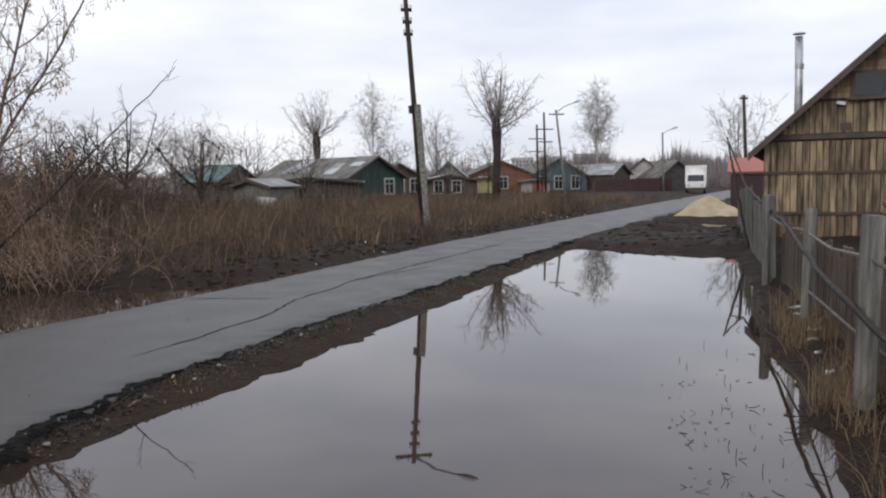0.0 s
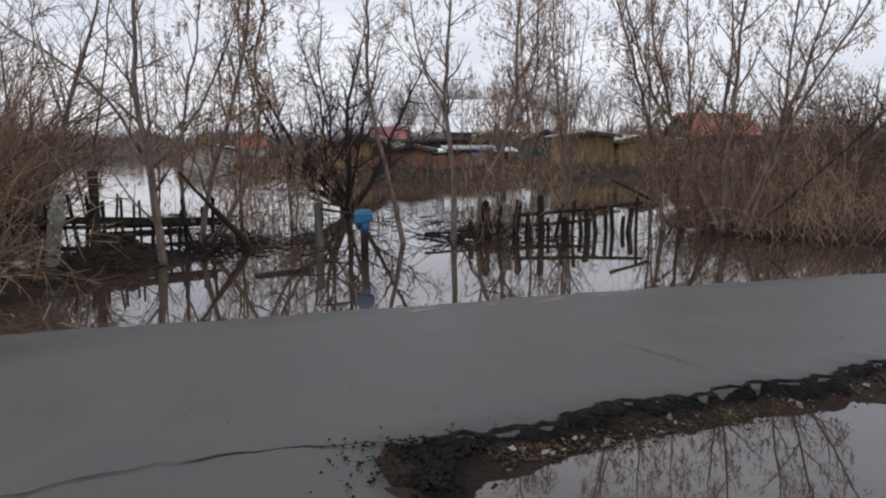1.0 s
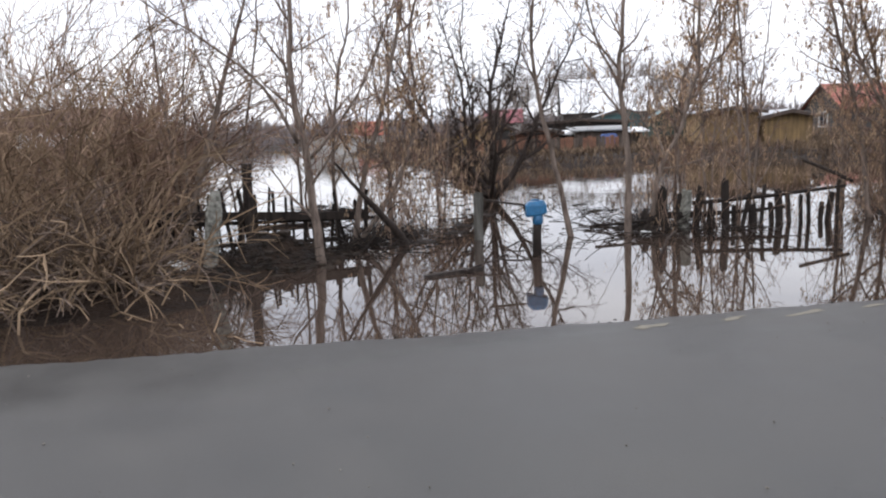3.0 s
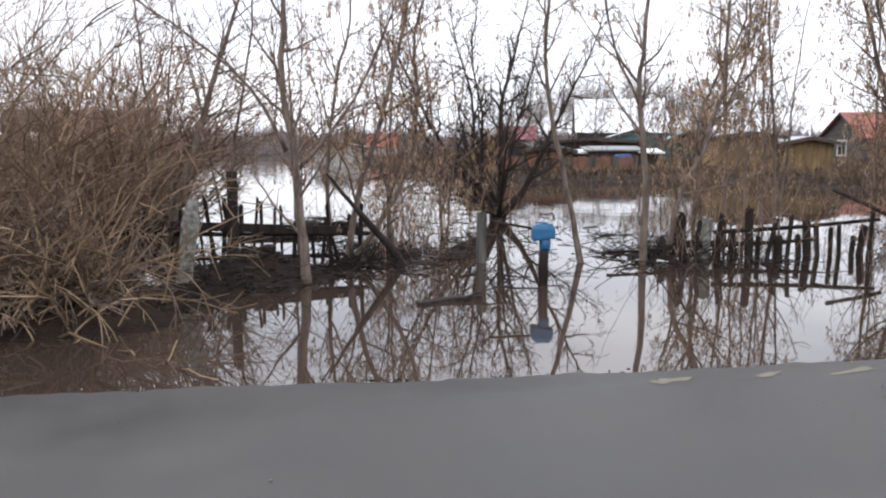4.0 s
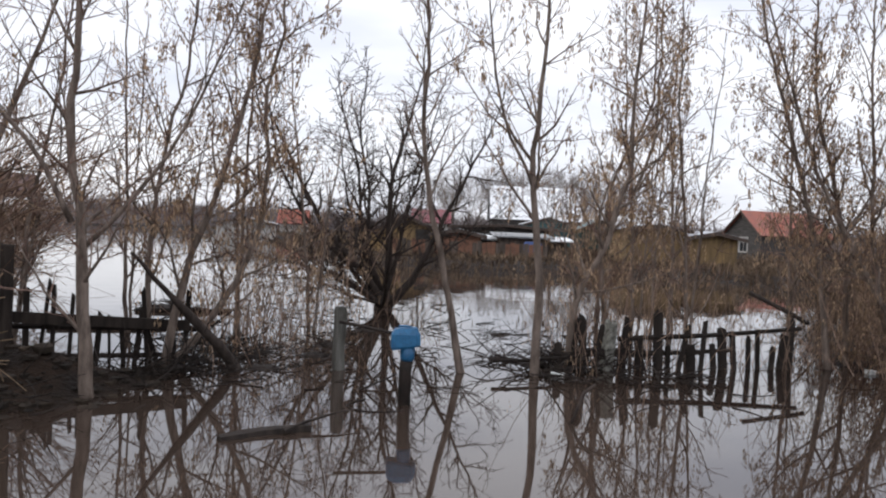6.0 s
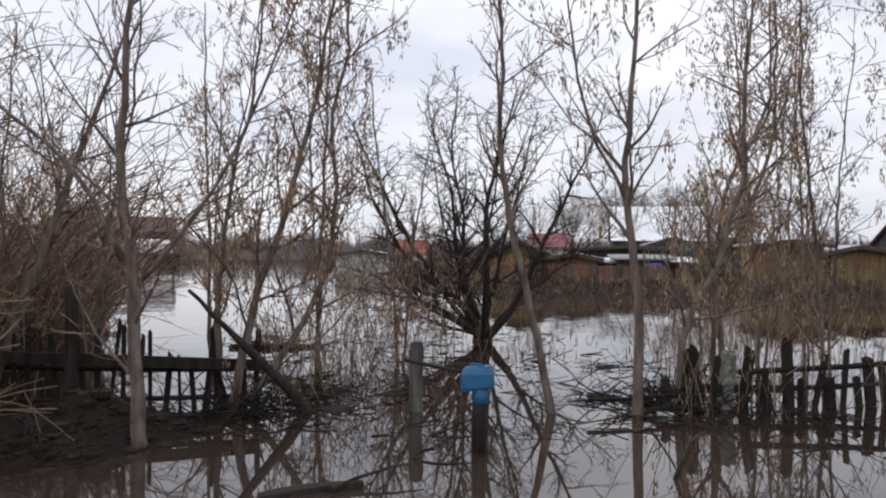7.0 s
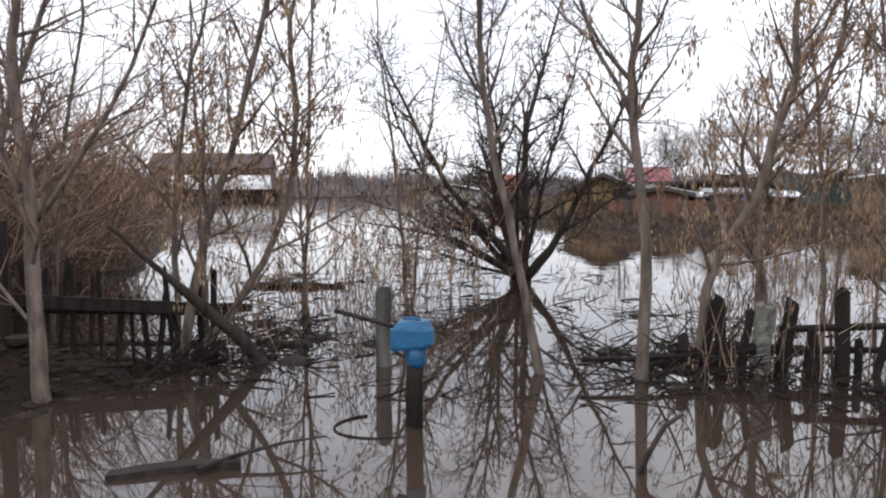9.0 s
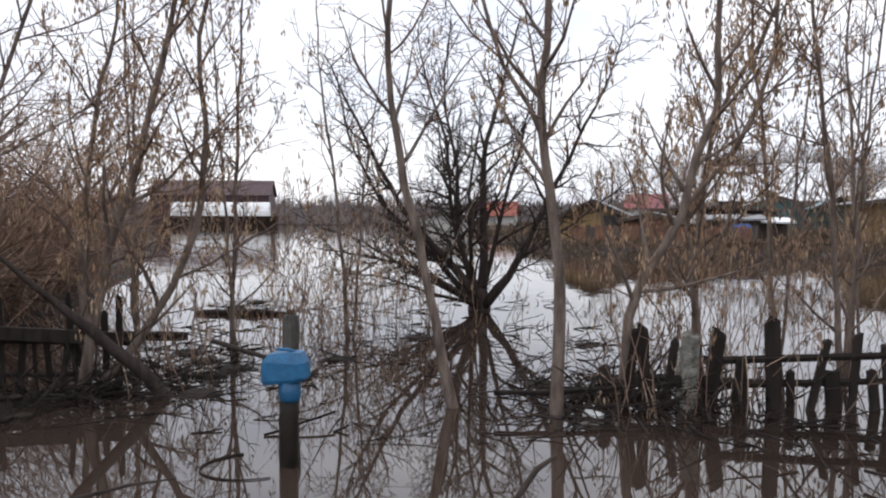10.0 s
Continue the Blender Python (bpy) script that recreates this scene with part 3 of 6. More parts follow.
def tree(name, label, stems, bark, twig, seed, spec, group="", seedmat="seeds", sides=7):
    """stems: (points, radius at foot, radius at tip). The foot of the first stem is the tree's place."""
    rnd = random.Random(seed)
    foot = Vector(stems[0][0][0])
    top = thing(name, label, "tree", foot, group=group)
    wood, twigs, seeds = Geo(), Geo(), Geo()
    for pts, ra, rb in stems:
        line = bend([Vector(p) - foot for p in pts], rnd)
        n = len(line)
        trunk = Geo().tube(line, [(ra + (rb - ra) * (j / (n - 1)) ** spec.get("taper", 0.7)) * rnd.uniform(0.93, 1.07) for j in range(n)], sides)
        part("trunk", trunk, bark, top, soft=True)
        branch_out(line, ra, rb, rnd, wood, twigs, seeds if spec["seeds"] else None, 0, spec)
    crown = tagged(part("crown", wood, bark, top, soft=True), kind="stuff")
    tagged(part("fine_growth", twigs, twig, crown), kind="stuff")
    if seeds.f:
        tagged(part("dry_seed", seeds, seedmat, crown, "hanging bunches of dry tan winged seeds"), kind="stuff")
    return top


def up(pts, dz, dx=0.0, dy=0.0):
    """The stem carried on above its last point."""
    x, y, z = pts[-1]
    return pts + [(x + dx, y + dy, z + dz)]


# by the standing fence on the mud bank
tree("young_maple", "bare young maple with pale tan trunk leaning from mud bank", [
    (up([(-10.45, 2.87, -0.25), (-10.54, 2.83, 0.68), (-10.62, 2.80, 1.32), (-10.72, 2.72, 1.95), (-10.74, 2.68, 2.62), (-10.72, 2.72, 3.3)], 2.0, 0.1, 0.1), 0.075, 0.012),
    ([(-10.69, 2.72, 1.5), (-10.85, 2.3, 2.25), (-11.0, 1.8, 2.75), (-11.2, 1.2, 3.2), (-11.5, 0.5, 3.7)], 0.03, 0.006),
    ([(-10.67, 2.75, 1.2), (-10.4, 3.25, 1.8), (-10.3, 3.6, 2.4), (-10.2, 3.9, 3.1), (-10.1, 4.2, 4.0)], 0.028, 0.006)],
    "bark", "twig", 21, {**YOUNG, "seeds": 0.03})
tree("young_maple", "clump of bare grey-brown maple stems with dry seed bunches", [
    (up([(-11.78, 3.72, -0.15), (-11.73, 3.95, 1.18), (-11.69, 4.17, 1.75), (-11.63, 4.45, 2.87), (-11.60, 4.62, 3.65)], 1.9, 0.1, 0.3), 0.058, 0.010),
    (up([(-11.97, 3.76, -0.18), (-11.86, 4.35, 0.57), (-11.79, 4.71, 1.34), (-11.77, 4.82, 2.33), (-11.78, 4.75, 3.13), (-11.74, 4.93, 3.81)], 1.4), 0.052, 0.010),
    (up([(-12.30, 3.61, -0.15), (-12.31, 3.59, 1.16), (-12.28, 3.75, 2.49), (-12.24, 3.95, 3.38)], 1.8, 0, 0.2), 0.042, 0.008)],
    "bark", "twig", 22, {**YOUNG, "seeds": 0.6})
tree("young_maple", "slender bare tree leaning out of the water", [
    (up([(-10.62, 6.94, -0.3), (-10.68, 6.79, 0.61), (-10.76, 6.64, 1.33), (-10.85, 6.48, 2.09), (-10.87, 6.40, 2.79), (-10.86, 6.43, 3.52)], 1.7, 0, -0.1), 0.055, 0.010)],
    "bark", "twig", 23, {**YOUNG, "seeds": 0.04, "start": (0.42, 0.12, 0.2)})
tree("young_maple", "straight bare grey tree standing in flood water", [
    (up([(-10.22, 7.69, -0.3), (-10.22, 7.69, 1.07), (-10.24, 7.59, 1.95), (-10.25, 7.55, 2.56), (-10.23, 7.61, 3.30)], 2.2, -0.1, 0.15), 0.066, 0.012),
    (up([(-10.24, 7.58, 2.1), (-10.3, 7.25, 2.7), (-10.35, 7.05, 3.4)], 1.3, 0, -0.2), 0.025, 0.006)],
    "bark", "twig", 24, {**YOUNG, "seeds": 0.3, "start": (0.36, 0.12, 0.2)})
tree("young_maple", "crooked bare maple with dry seeds beside the broken fence", [
    (up([(-10.41, 8.32, -0.3), (-10.40, 8.39, 0.63), (-10.38, 8.50, 0.96), (-10.32, 8.83, 1.53), (-10.30, 8.94, 1.96), (-10.26, 9.10, 2.38), (-10.26, 9.11, 3.36)], 2.0, 0, 0.2), 0.06, 0.010),
    (up([(-10.85, 9.36, -0.3), (-10.88, 9.22, 1.17), (-10.89, 9.17, 1.59), (-10.80, 9.60, 2.05), (-10.75, 9.89, 2.83), (-10.73, 9.96, 3.49)], 1.8), 0.045, 0.008),
    (up([(-11.23, 9.50, -0.3), (-11.23, 9.48, 1.26), (-11.19, 9.68, 2.52), (-11.13, 10.03, 3.12), (-11.09, 10.21, 3.60)], 1.7), 0.045, 0.008)],
    "bark", "twig", 25, {**YOUNG, "seeds": 0.6})
tree("young_maple", "bare maple stems with pale dry seeds at the fence end", [
    (up([(-9.43, 12.1, -0.17), (-9.54, 11.96, 1.10), (-9.71, 11.66, 2.59), (-9.97, 11.19, 4.38)], 1.5, -0.1, -0.3), 0.055, 0.010),
    (up([(-9.48, 12.6, -0.2), (-9.59, 12.50, 1.83), (-9.81, 12.10, 3.43), (-9.85, 12.03, 4.48)], 1.6), 0.05, 0.009),
    (up([(-8.76, 12.7, -0.2), (-8.99, 12.34, 1.13), (-9.05, 12.22, 3.11), (-9.09, 12.16, 4.36)], 1.4), 0.042, 0.008)],
    "bark", "twig", 26, {**YOUNG, "seeds": 0.6})
tree("maple_clump", "large clump of bare brown maple stems with hanging dry seeds", [
    (up([(-8.3, 12.4, -0.1), (-9.00, 12.14, 1.24), (-9.50, 11.73, 2.59), (-9.97, 11.33, 4.56)], 1.2, -0.2, -0.2), 0.05, 0.009),
    (up([(-8.27, 12.4, -0.1), (-8.23, 12.41, 1.56), (-8.15, 12.47, 3.19), (-8.06, 12.55, 4.78)], 1.5, 0.1), 0.06, 0.01),
    (up([(-8.1, 12.63, -0.1), (-7.62, 12.92, 1.55), (-7.28, 13.21, 2.96), (-6.91, 13.53, 4.76)], 1.3, 0.3, 0.2), 0.06, 0.01),
    (up([(-7.9, 12.6, -0.1), (-7.25, 12.9, 2.08), (-6.7, 13.4, 3.4), (-6.2, 13.8, 4.6)], 1.2, 0.4, 0.3), 0.05, 0.009),
    (up([(-8.5, 12.8, -0.1), (-8.8, 12.9, 1.6), (-8.7, 13.0, 3.3), (-8.9, 13.1, 4.8)], 1.3), 0.05, 0.009),
    (up([(-7.8, 13.0, -0.1), (-7.7, 13.2, 1.8), (-7.75, 13.4, 3.4), (-7.6, 13.6, 5.0)], 1.3), 0.05, 0.009)],
    "bark", "twig", 27, {**YOUNG, "seeds": 0.5, "gap": (0.3, 0.2, 0.16)})
tree("leaning_shoot", "long smooth bare shoot leaning out over the verge", [
    ([(-7.88, 12.70, 0.0), (-6.94, 13.49, 1.21), (-5.86, 14.41, 2.72), (-5.12, 15.04, 3.77)], 0.035, 0.006)],
    "darkbark", "darktwig", 28, {**YOUNG, "seeds": 0.0, "gap": (0.8, 0.5, 0.4), "start": (0.35, 0.2, 0.2), "length": (0.9, 0.4, 0.2)})
OLD = {**YOUNG, "taper": 0.5, "gap": (0.235, 0.165, 0.13), "start": (0.2, 0.08, 0.12), "length": (1.35, 0.62, 0.3), "min": 0.0062, "max": (0.034, 0.013, 0.007), "crook": 0.17, "seeds": 0.0, "angle": (30, 70)}
tree("old_apple_tree", "dark bare apple tree spreading many limbs from flooded foot", [
    ([(-16.9, 8.67, -0.5), (-16.88, 8.7, -0.05), (-16.95, 8.35, 0.5), (-17.12, 7.6, 1.35), (-17.19, 7.19, 1.97), (-17.35, 6.4, 3.6), (-17.4, 6.1, 4.2)], 0.13, 0.010),
    ([(-16.95, 8.66, -0.05), (-17.22, 8.55, 0.60), (-17.28, 8.28, 1.49), (-17.30, 8.19, 2.76), (-17.37, 7.81, 3.93), (-17.4, 7.7, 4.7)], 0.085, 0.010),
    ([(-16.9, 8.7, -0.05), (-16.88, 8.77, 1.01), (-16.89, 8.74, 2.35), (-16.84, 8.98, 3.39), (-16.77, 9.35, 4.8)], 0.13, 0.010),
    ([(-16.8, 8.72, -0.05), (-16.51, 9.1, 0.45), (-16.42, 9.5, 1.30), (-16.32, 10.05, 2.42), (-16.19, 10.7, 3.80), (-16.1, 10.9, 4.6)], 0.10, 0.010),
    ([(-16.8, 8.6, 0.0), (-16.69, 8.16, 0.27), (-16.80, 7.60, 0.6), (-16.98, 6.68, 0.84), (-17.12, 5.95, 0.94)], 0.07, 0.010),
    ([(-16.94, 8.6, 0.0), (-17.09, 7.70, 1.05), (-17.20, 7.09, 1.67), (-17.32, 6.50, 2.89), (-17.35, 6.32, 3.89)], 0.08, 0.010),
    ([(-16.9, 8.7, -0.5), (-16.9, 8.69, -0.1), (-16.9, 8.68, 0.25)], 0.26, 0.16),
    ([(-16.9, 8.75, 0.1), (-16.95, 8.95, 1.0), (-17.0, 9.3, 2.2), (-16.95, 9.6, 3.4), (-17.0, 9.9, 4.4)], 0.07, 0.009),
    ([(-16.9, 8.6, 0.3), (-17.0, 8.35, 1.2), (-16.95, 8.3, 2.3), (-17.1, 8.1, 3.6), (-17.0, 8.2, 4.8)], 0.075, 0.009),
    ([(-16.7, 8.8, 0.1), (-16.5, 9.3, 0.75), (-16.3, 10.2, 1.4), (-16.0, 11.0, 2.1)], 0.05, 0.009),
    ([(-16.7, 8.5, 0.05), (-16.3, 7.7, 0.25), (-16.0, 6.9, 0.55), (-15.8, 6.2, 0.6)], 0.045, 0.009),
    ([(-16.8, 8.4, 0.1), (-16.6, 7.5, 0.55), (-16.5, 6.6, 1.1), (-16.5, 5.8, 1.35)], 0.045, 0.009),
    ([(-17.2, 8.7, 0.0), (-17.9, 8.6, 0.9), (-18.4, 8.4, 2.2), (-18.6, 8.2, 3.7)], 0.07, 0.010),
    ([(-16.6, 8.6, 0.0), (-15.9, 8.3, 0.8), (-15.5, 8.2, 1.8), (-15.3, 8.3, 3.0)], 0.07, 0.010)],
    "darkbark", "darktwig", 31, OLD)

tree("young_maple", "grey-brown leaning trunk behind the concrete post", [
    ([(-12.56, 1.19, -0.20), (-12.58, 1.45, 0.59), (-12.62, 1.93, 2.06), (-12.68, 2.65, 4.27)], 0.08, 0.012)], "bark", "twig", 29, {**YOUNG, "seeds": 0.05, "start": (0.3, 0.12, 0.2)})

# thin trees standing further back in the flood and along the bank
THIN = {**YOUNG, "gap": (0.34, 0.26, 0.2), "orders": 3, "length": (1.3, 0.5, 0.22), "min": 0.0052}
rnd = random.Random(41)
for x, y, h, seeds in ((-13.4, 4.9, 5.2, 0.2), (-13.0, 2.2, 5.0, 0.05), (-12.6, 1.3, 4.6, 0.3), (-14.6, 3.6, 5.2, 0.25), (-12.0, 10.9, 5.4, 0.2), (-10.6, 10.6, 5.0, 0.2),
                       (-13.2, 12.9, 5.4, 0.25), (-15.4, 14.6, 5.6, 0.15), (-11.2, 13.6, 5.2, 0.2), (-14.4, 6.3, 4.4, 0.3)):
    a = rnd.uniform(0, 6.28)
    lean = rnd.uniform(0.1, 0.7)
    dx, dy = lean * math.cos(a), lean * math.sin(a)
    tree("thin_tree", "thin bare tree with a few dry seeds in the flood", [
        ([(x, y, -0.45), (x + dx * 0.3, y + dy * 0.3, h * 0.33), (x + dx * 0.4, y + dy * 0.8, h * 0.66), (x + dx, y + dy, h)], 0.038, 0.008),
        ([(x, y + 0.05, -0.3), (x - dx * 0.6, y - dy * 0.5, h * 0.4), (x - dx, y - dy * 1.2, h * 0.85)], 0.026, 0.006)],
        "bark", "twig", 100 + int(abs(x * 37 + y * 11)), {**THIN, "seeds": seeds}, group="thin trees in the flood")


# ---- brushwood ----
def brush(name, label, places, n, h, seed, material="brush", arch=0.6, r=0.006, twig=5, crook=0.0, curl=0.0):
    """A tangle of arching rods springing from a patch of bank."""
    rnd = random.Random(seed)
    clusters = [Geo() for _ in range(9)]
    foot = Vector((places[0][0], places[0][1], 0))
    for number in range(n):
        g = clusters[number % 9]
        x, y, sx, sy = rnd.choice(places)
        p = Vector((rnd.gauss(x, sx), rnd.gauss(y, sy), 0))
        p.z = float(height(p.x, p.y)) - 0.05
        if p.z < W - 0.25:
            continue
        a = rnd.uniform(0, 6.28)
        tilt = rnd.uniform(0.05, 0.7) * (1 + 0.4 * arch)
        d = Vector((math.cos(a) * tilt, math.sin(a) * tilt, 1)).normalized()
        length = h * rnd.uniform(0.45, 1.15)
        line, bow = [p], arch * rnd.uniform(0.0, 1.0) ** 1.5
        swing = Vector([rnd.gauss(0, curl) for _ in range(3)]) if curl else Vector()
        k = 9
        for i in range(k):
            d = (d + swing + Vector((math.cos(a) * bow * 0.16, math.sin(a) * bow * 0.16, -bow * 0.30 * i / k)) + Vector([rnd.gauss(0, 0.07 + 0.06 * arch + crook) for _ in range(3)])).normalized()
            line.append(line[-1] + d * length / k)
        line = [q - foot for q in line]
        ra = r * rnd.uniform(0.7, 1.9)
        g.tube(line, [ra * (1 - 0.7 * i / k) for i in range(k + 1)], 3, False)
        for _ in range(twig):
            i = rnd.randrange(2, k)
            d = (line[i + 1] - line[i]).normalized() + Vector([rnd.gauss(0, 0.55) for _ in range(3)])
            s = shoot(line[i], d.normalized(), length * rnd.uniform(0.08, 0.3), rnd, 0.1, 0.14, 0.14)
            g.tube(s, [ra * 0.5 * (1 - 0.5 * j / len(s)) for j in range(len(s))], 3, False)
    top = thing(name, label, "shrub", foot)
    for g in clusters:
        tagged(part("thicket", g, material, top), kind="stuff")
    return top


brush("brushwood", "dense brown tangle of arching bare willow rods overhanging water", [(-9.6, 0.2, 0.35, 0.40), (-10.1, -0.9, 0.7, 0.8), (-9.6, -2.2, 0.5, 1.0)], 190, 1.9, 51, "tanbrush", 1.7, 0.009, 8, 0.02, 0.13)
# darker rods paint the shade within the tan willow tangle
brush("brushwood", "inner tangle of the willow thicket, its shade put into dark rods", [(-9.9, 0.0, 0.4, 0.4), (-10.3, -1.0, 0.6, 0.7), (-11.2, -0.4, 0.7, 0.4)], 460, 1.25, 57, "darkbrush", 1.4, 0.008, 5, 0.02, 0.12)
brush("brushwood", "tall thicket of bare tan and brown rods", [(-11.3, -0.9, 0.8, 0.5), (-10.6, -2.2, 1.0, 1.2), (-13.2, 0.0, 1.2, 0.4)], 200, 3.9, 52, "tanbrush", 0.7, 0.009, 9, 0.03)
brush("brushwood", "thicket of bare brown shrubs along the flooded shore", [(-15.5, 0.4, 1.5, 0.6), (-18.5, 0.6, 2.0, 0.7), (-22.5, 0.2, 2.0, 0.8)], 380, 3.4, 53, arch=0.5, r=0.011, twig=6)
brush("brushwood", "low mass of dead stems under the maple clump", [(-8.0, 12.8, 0.9, 0.45), (-6.6, 13.2, 0.9, 0.5), (-9.4, 13.2, 0.6, 0.5)], 170, 0.9, 54, "brush", arch=1.2, r=0.006)
brush("brushwood", "brown shoots crowding the maple clump", [(-8.1, 12.8, 0.7, 0.35), (-7.0, 13.2, 0.7, 0.4), (-9.0, 13.0, 0.5, 0.4), (-5.9, 13.9, 0.6, 0.5)], 65, 1.9, 60, "tanbrush", 0.9, 0.006, 6, 0.04)
brush("brushwood", "tangled pale dead stalks along the roadside ditch", [(-5.4, 14.6, 0.7, 0.6), (-4.9, 16.5, 0.8, 1.0), (-4.6, 19.0, 0.9, 1.2), (-3.8, 22.0, 0.9, 1.5), (-6.8, 17.5, 1.0, 1.5), (-2.2, 26.0, 1.0, 2.0)], 620, 0.85, 50, "darkbrush", 1.8, 0.0045, 4)
brush("brushwood", "grey-brown fine twigs over the mud bank", [(-12.6, 0.1, 0.5, 0.3), (-13.4, 0.6, 0.6, 0.25)], 45, 3.2, 49, "brush", 0.9, 0.006, 10)
brush("brushwood", "high screen of fine grey-brown twigs behind the thicket", [(-12.3, -1.7, 1.0, 0.7), (-14.0, -0.3, 1.0, 0.3)], 110, 5.6, 47, "brush", 0.45, 0.0075, 12, 0.02)
brush("brushwood", "brown shoots behind the maple clump", [(-7.6, 13.7, 0.8, 0.4), (-8.8, 14.6, 0.8, 0.6), (-6.6, 14.6, 0.6, 0.5)], 65, 2.0, 46, "brush", 0.9, 0.006, 7, 0.04)
brush("brushwood", "dark bramble mass at the edge of the weedy field", [(-11.9, 20.3, 1.2, 1.2), (-13.1, 24.2, 1.2, 1.2), (-13.9, 28.1, 1.2, 1.2)], 700, 2.9, 45, "darkbrush", 0.9, 0.011, 8, 0.03)
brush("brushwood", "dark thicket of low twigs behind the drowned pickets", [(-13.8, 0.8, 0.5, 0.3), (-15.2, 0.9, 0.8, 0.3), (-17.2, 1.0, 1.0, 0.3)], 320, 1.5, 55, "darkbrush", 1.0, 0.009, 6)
brush("brushwood", "tall brown thicket leaning over the flooded garden", [(-14.1, 0.9, 0.5, 0.4), (-15.7, 1.2, 0.8, 0.4), (-18.0, 1.2, 1.0, 0.3), (-20.7, 1.2, 1.2, 0.3)], 300, 3.8, 58, "brush", 0.6, 0.009, 7)
brush("brushwood", "low brown scrub along the far waterline", [(-29.2, 17.3, 0.8, 0.4), (-33.5, 16.2, 2.0, 0.4), (-28.0, 20.5, 0.4, 1.6), (-26.3, 25.4, 0.5, 1.2)], 300, 0.55, 48, "darkbrush", 1.4, 0.009, 5)
brush("brushwood", "dark bushes in the weedy roadside field", [(-10.5, 16.5, 1.6, 1.5), (-13.0, 22.0, 2.5, 2.5), (-12.0, 28.0, 2.5, 2.0), (-17.0, 27.0, 2.5, 2.5)], 700, 1.6, 59, "darkbrush", 0.8, 0.009, 8)
brush("brushwood", "tangle of pale dead boughs bending over the water", [(-9.5, 0.1, 0.3, 0.3), (-9.7, -0.9, 0.4, 0.6), (-10.2, 0.0, 0.4, 0.3)], 80, 1.9, 56, "palebrush", 1.9, 0.011, 7, 0.02, 0.17)


def flooded_shoots(name, label, places, n, h, seed, leafy=0.25):
    """Thin upright shoots that rise out of the water."""
    rnd = random.Random(seed)
    g, s = Geo(), Geo()
    foot = Vector((places[0][0], places[0][1], W))
    for _ in range(n):
        x, y, sx, sy = rnd.choice(places)
        p = Vector((rnd.gauss(x, sx), rnd.gauss(y, sy), W - 0.1)) - foot
        d = Vector((rnd.gauss(0, 0.25), rnd.gauss(0, 0.25), 1)).normalized()
        line = shoot(p, d, h * rnd.uniform(0.35, 1.1), rnd, 0.15, 0.10, 0.2)
        m = len(line)
        g.tube(line, [0.0055 * (1.2 - 0.8 * i / m) for i in range(m)], 3, False)
        for _ in range(3):
            i = rnd.randrange(1, m)
            t = shoot(line[i], (d + Vector([rnd.gauss(0, 0.6) for _ in range(3)])).normalized(), 0.3 * rnd.uniform(0.4, 1), rnd)
            g.tube(t, [0.003] * len(t), 3, False)
            if rnd.random() < leafy:
                keys(s, t[-1], rnd, 6)
    top = thing(name, label, "shrub", foot)
    tagged(part("thicket", g, "brush", top), kind="stuff")
    tagged(part("dry_foliage", s, "seeds", top), kind="stuff")
    return top


flooded_shoots("flooded_shrub", "thin brown shoots standing in water at the fence", [(-10.2, 8.6, 0.35, 0.4), (-10.9, 9.6, 0.4, 0.4), (-9.9, 10.6, 0.3, 0.6)], 70, 1.4, 61)
flooded_shoots("flooded_shrub", "thin drowned shoots with a few dry leaves", [(-15.0, 6.9, 0.7, 0.7), (-14.2, 5.6, 0.6, 0.6)], 40, 1.0, 62)
flooded_shoots("flooded_shrub", "yellowish shoots with dry leaves behind the mud bank", [(-14.8, 5.4, 0.5, 0.5), (-15.6, 6.4, 0.5, 0.5)], 95, 2.4, 63, 1.0)
flooded_shoots("leafy_shrub", "shoots hung with curled dry leaves under the maples", [(-8.4, 12.7, 0.7, 0.35), (-7.2, 13.1, 0.7, 0.35), (-9.3, 12.7, 0.5, 0.3)], 190, 2.4, 66, 1.0)
flooded_shoots("leafy_shrub", "shoots with dry leaves beside the leaning trees", [(-12.3, 4.4, 0.3, 0.3), (-10.9, 9.2, 0.35, 0.4)], 60, 2.0, 67, 0.6)
flooded_shoots("flooded_shrub", "sparse drowned shoots out in the flood", [(-13.5, 8.0, 1.2, 1.6), (-15.0, 11.0, 1.5, 1.5)], 10, 0.7, 64)
flooded_shoots("flooded_shrub", "brown reeds and shoots behind the broken fence", [(-12.5, 12.0, 0.8, 1.0), (-14.0, 15.5, 1.0, 1.2)], 36, 1.1, 65)


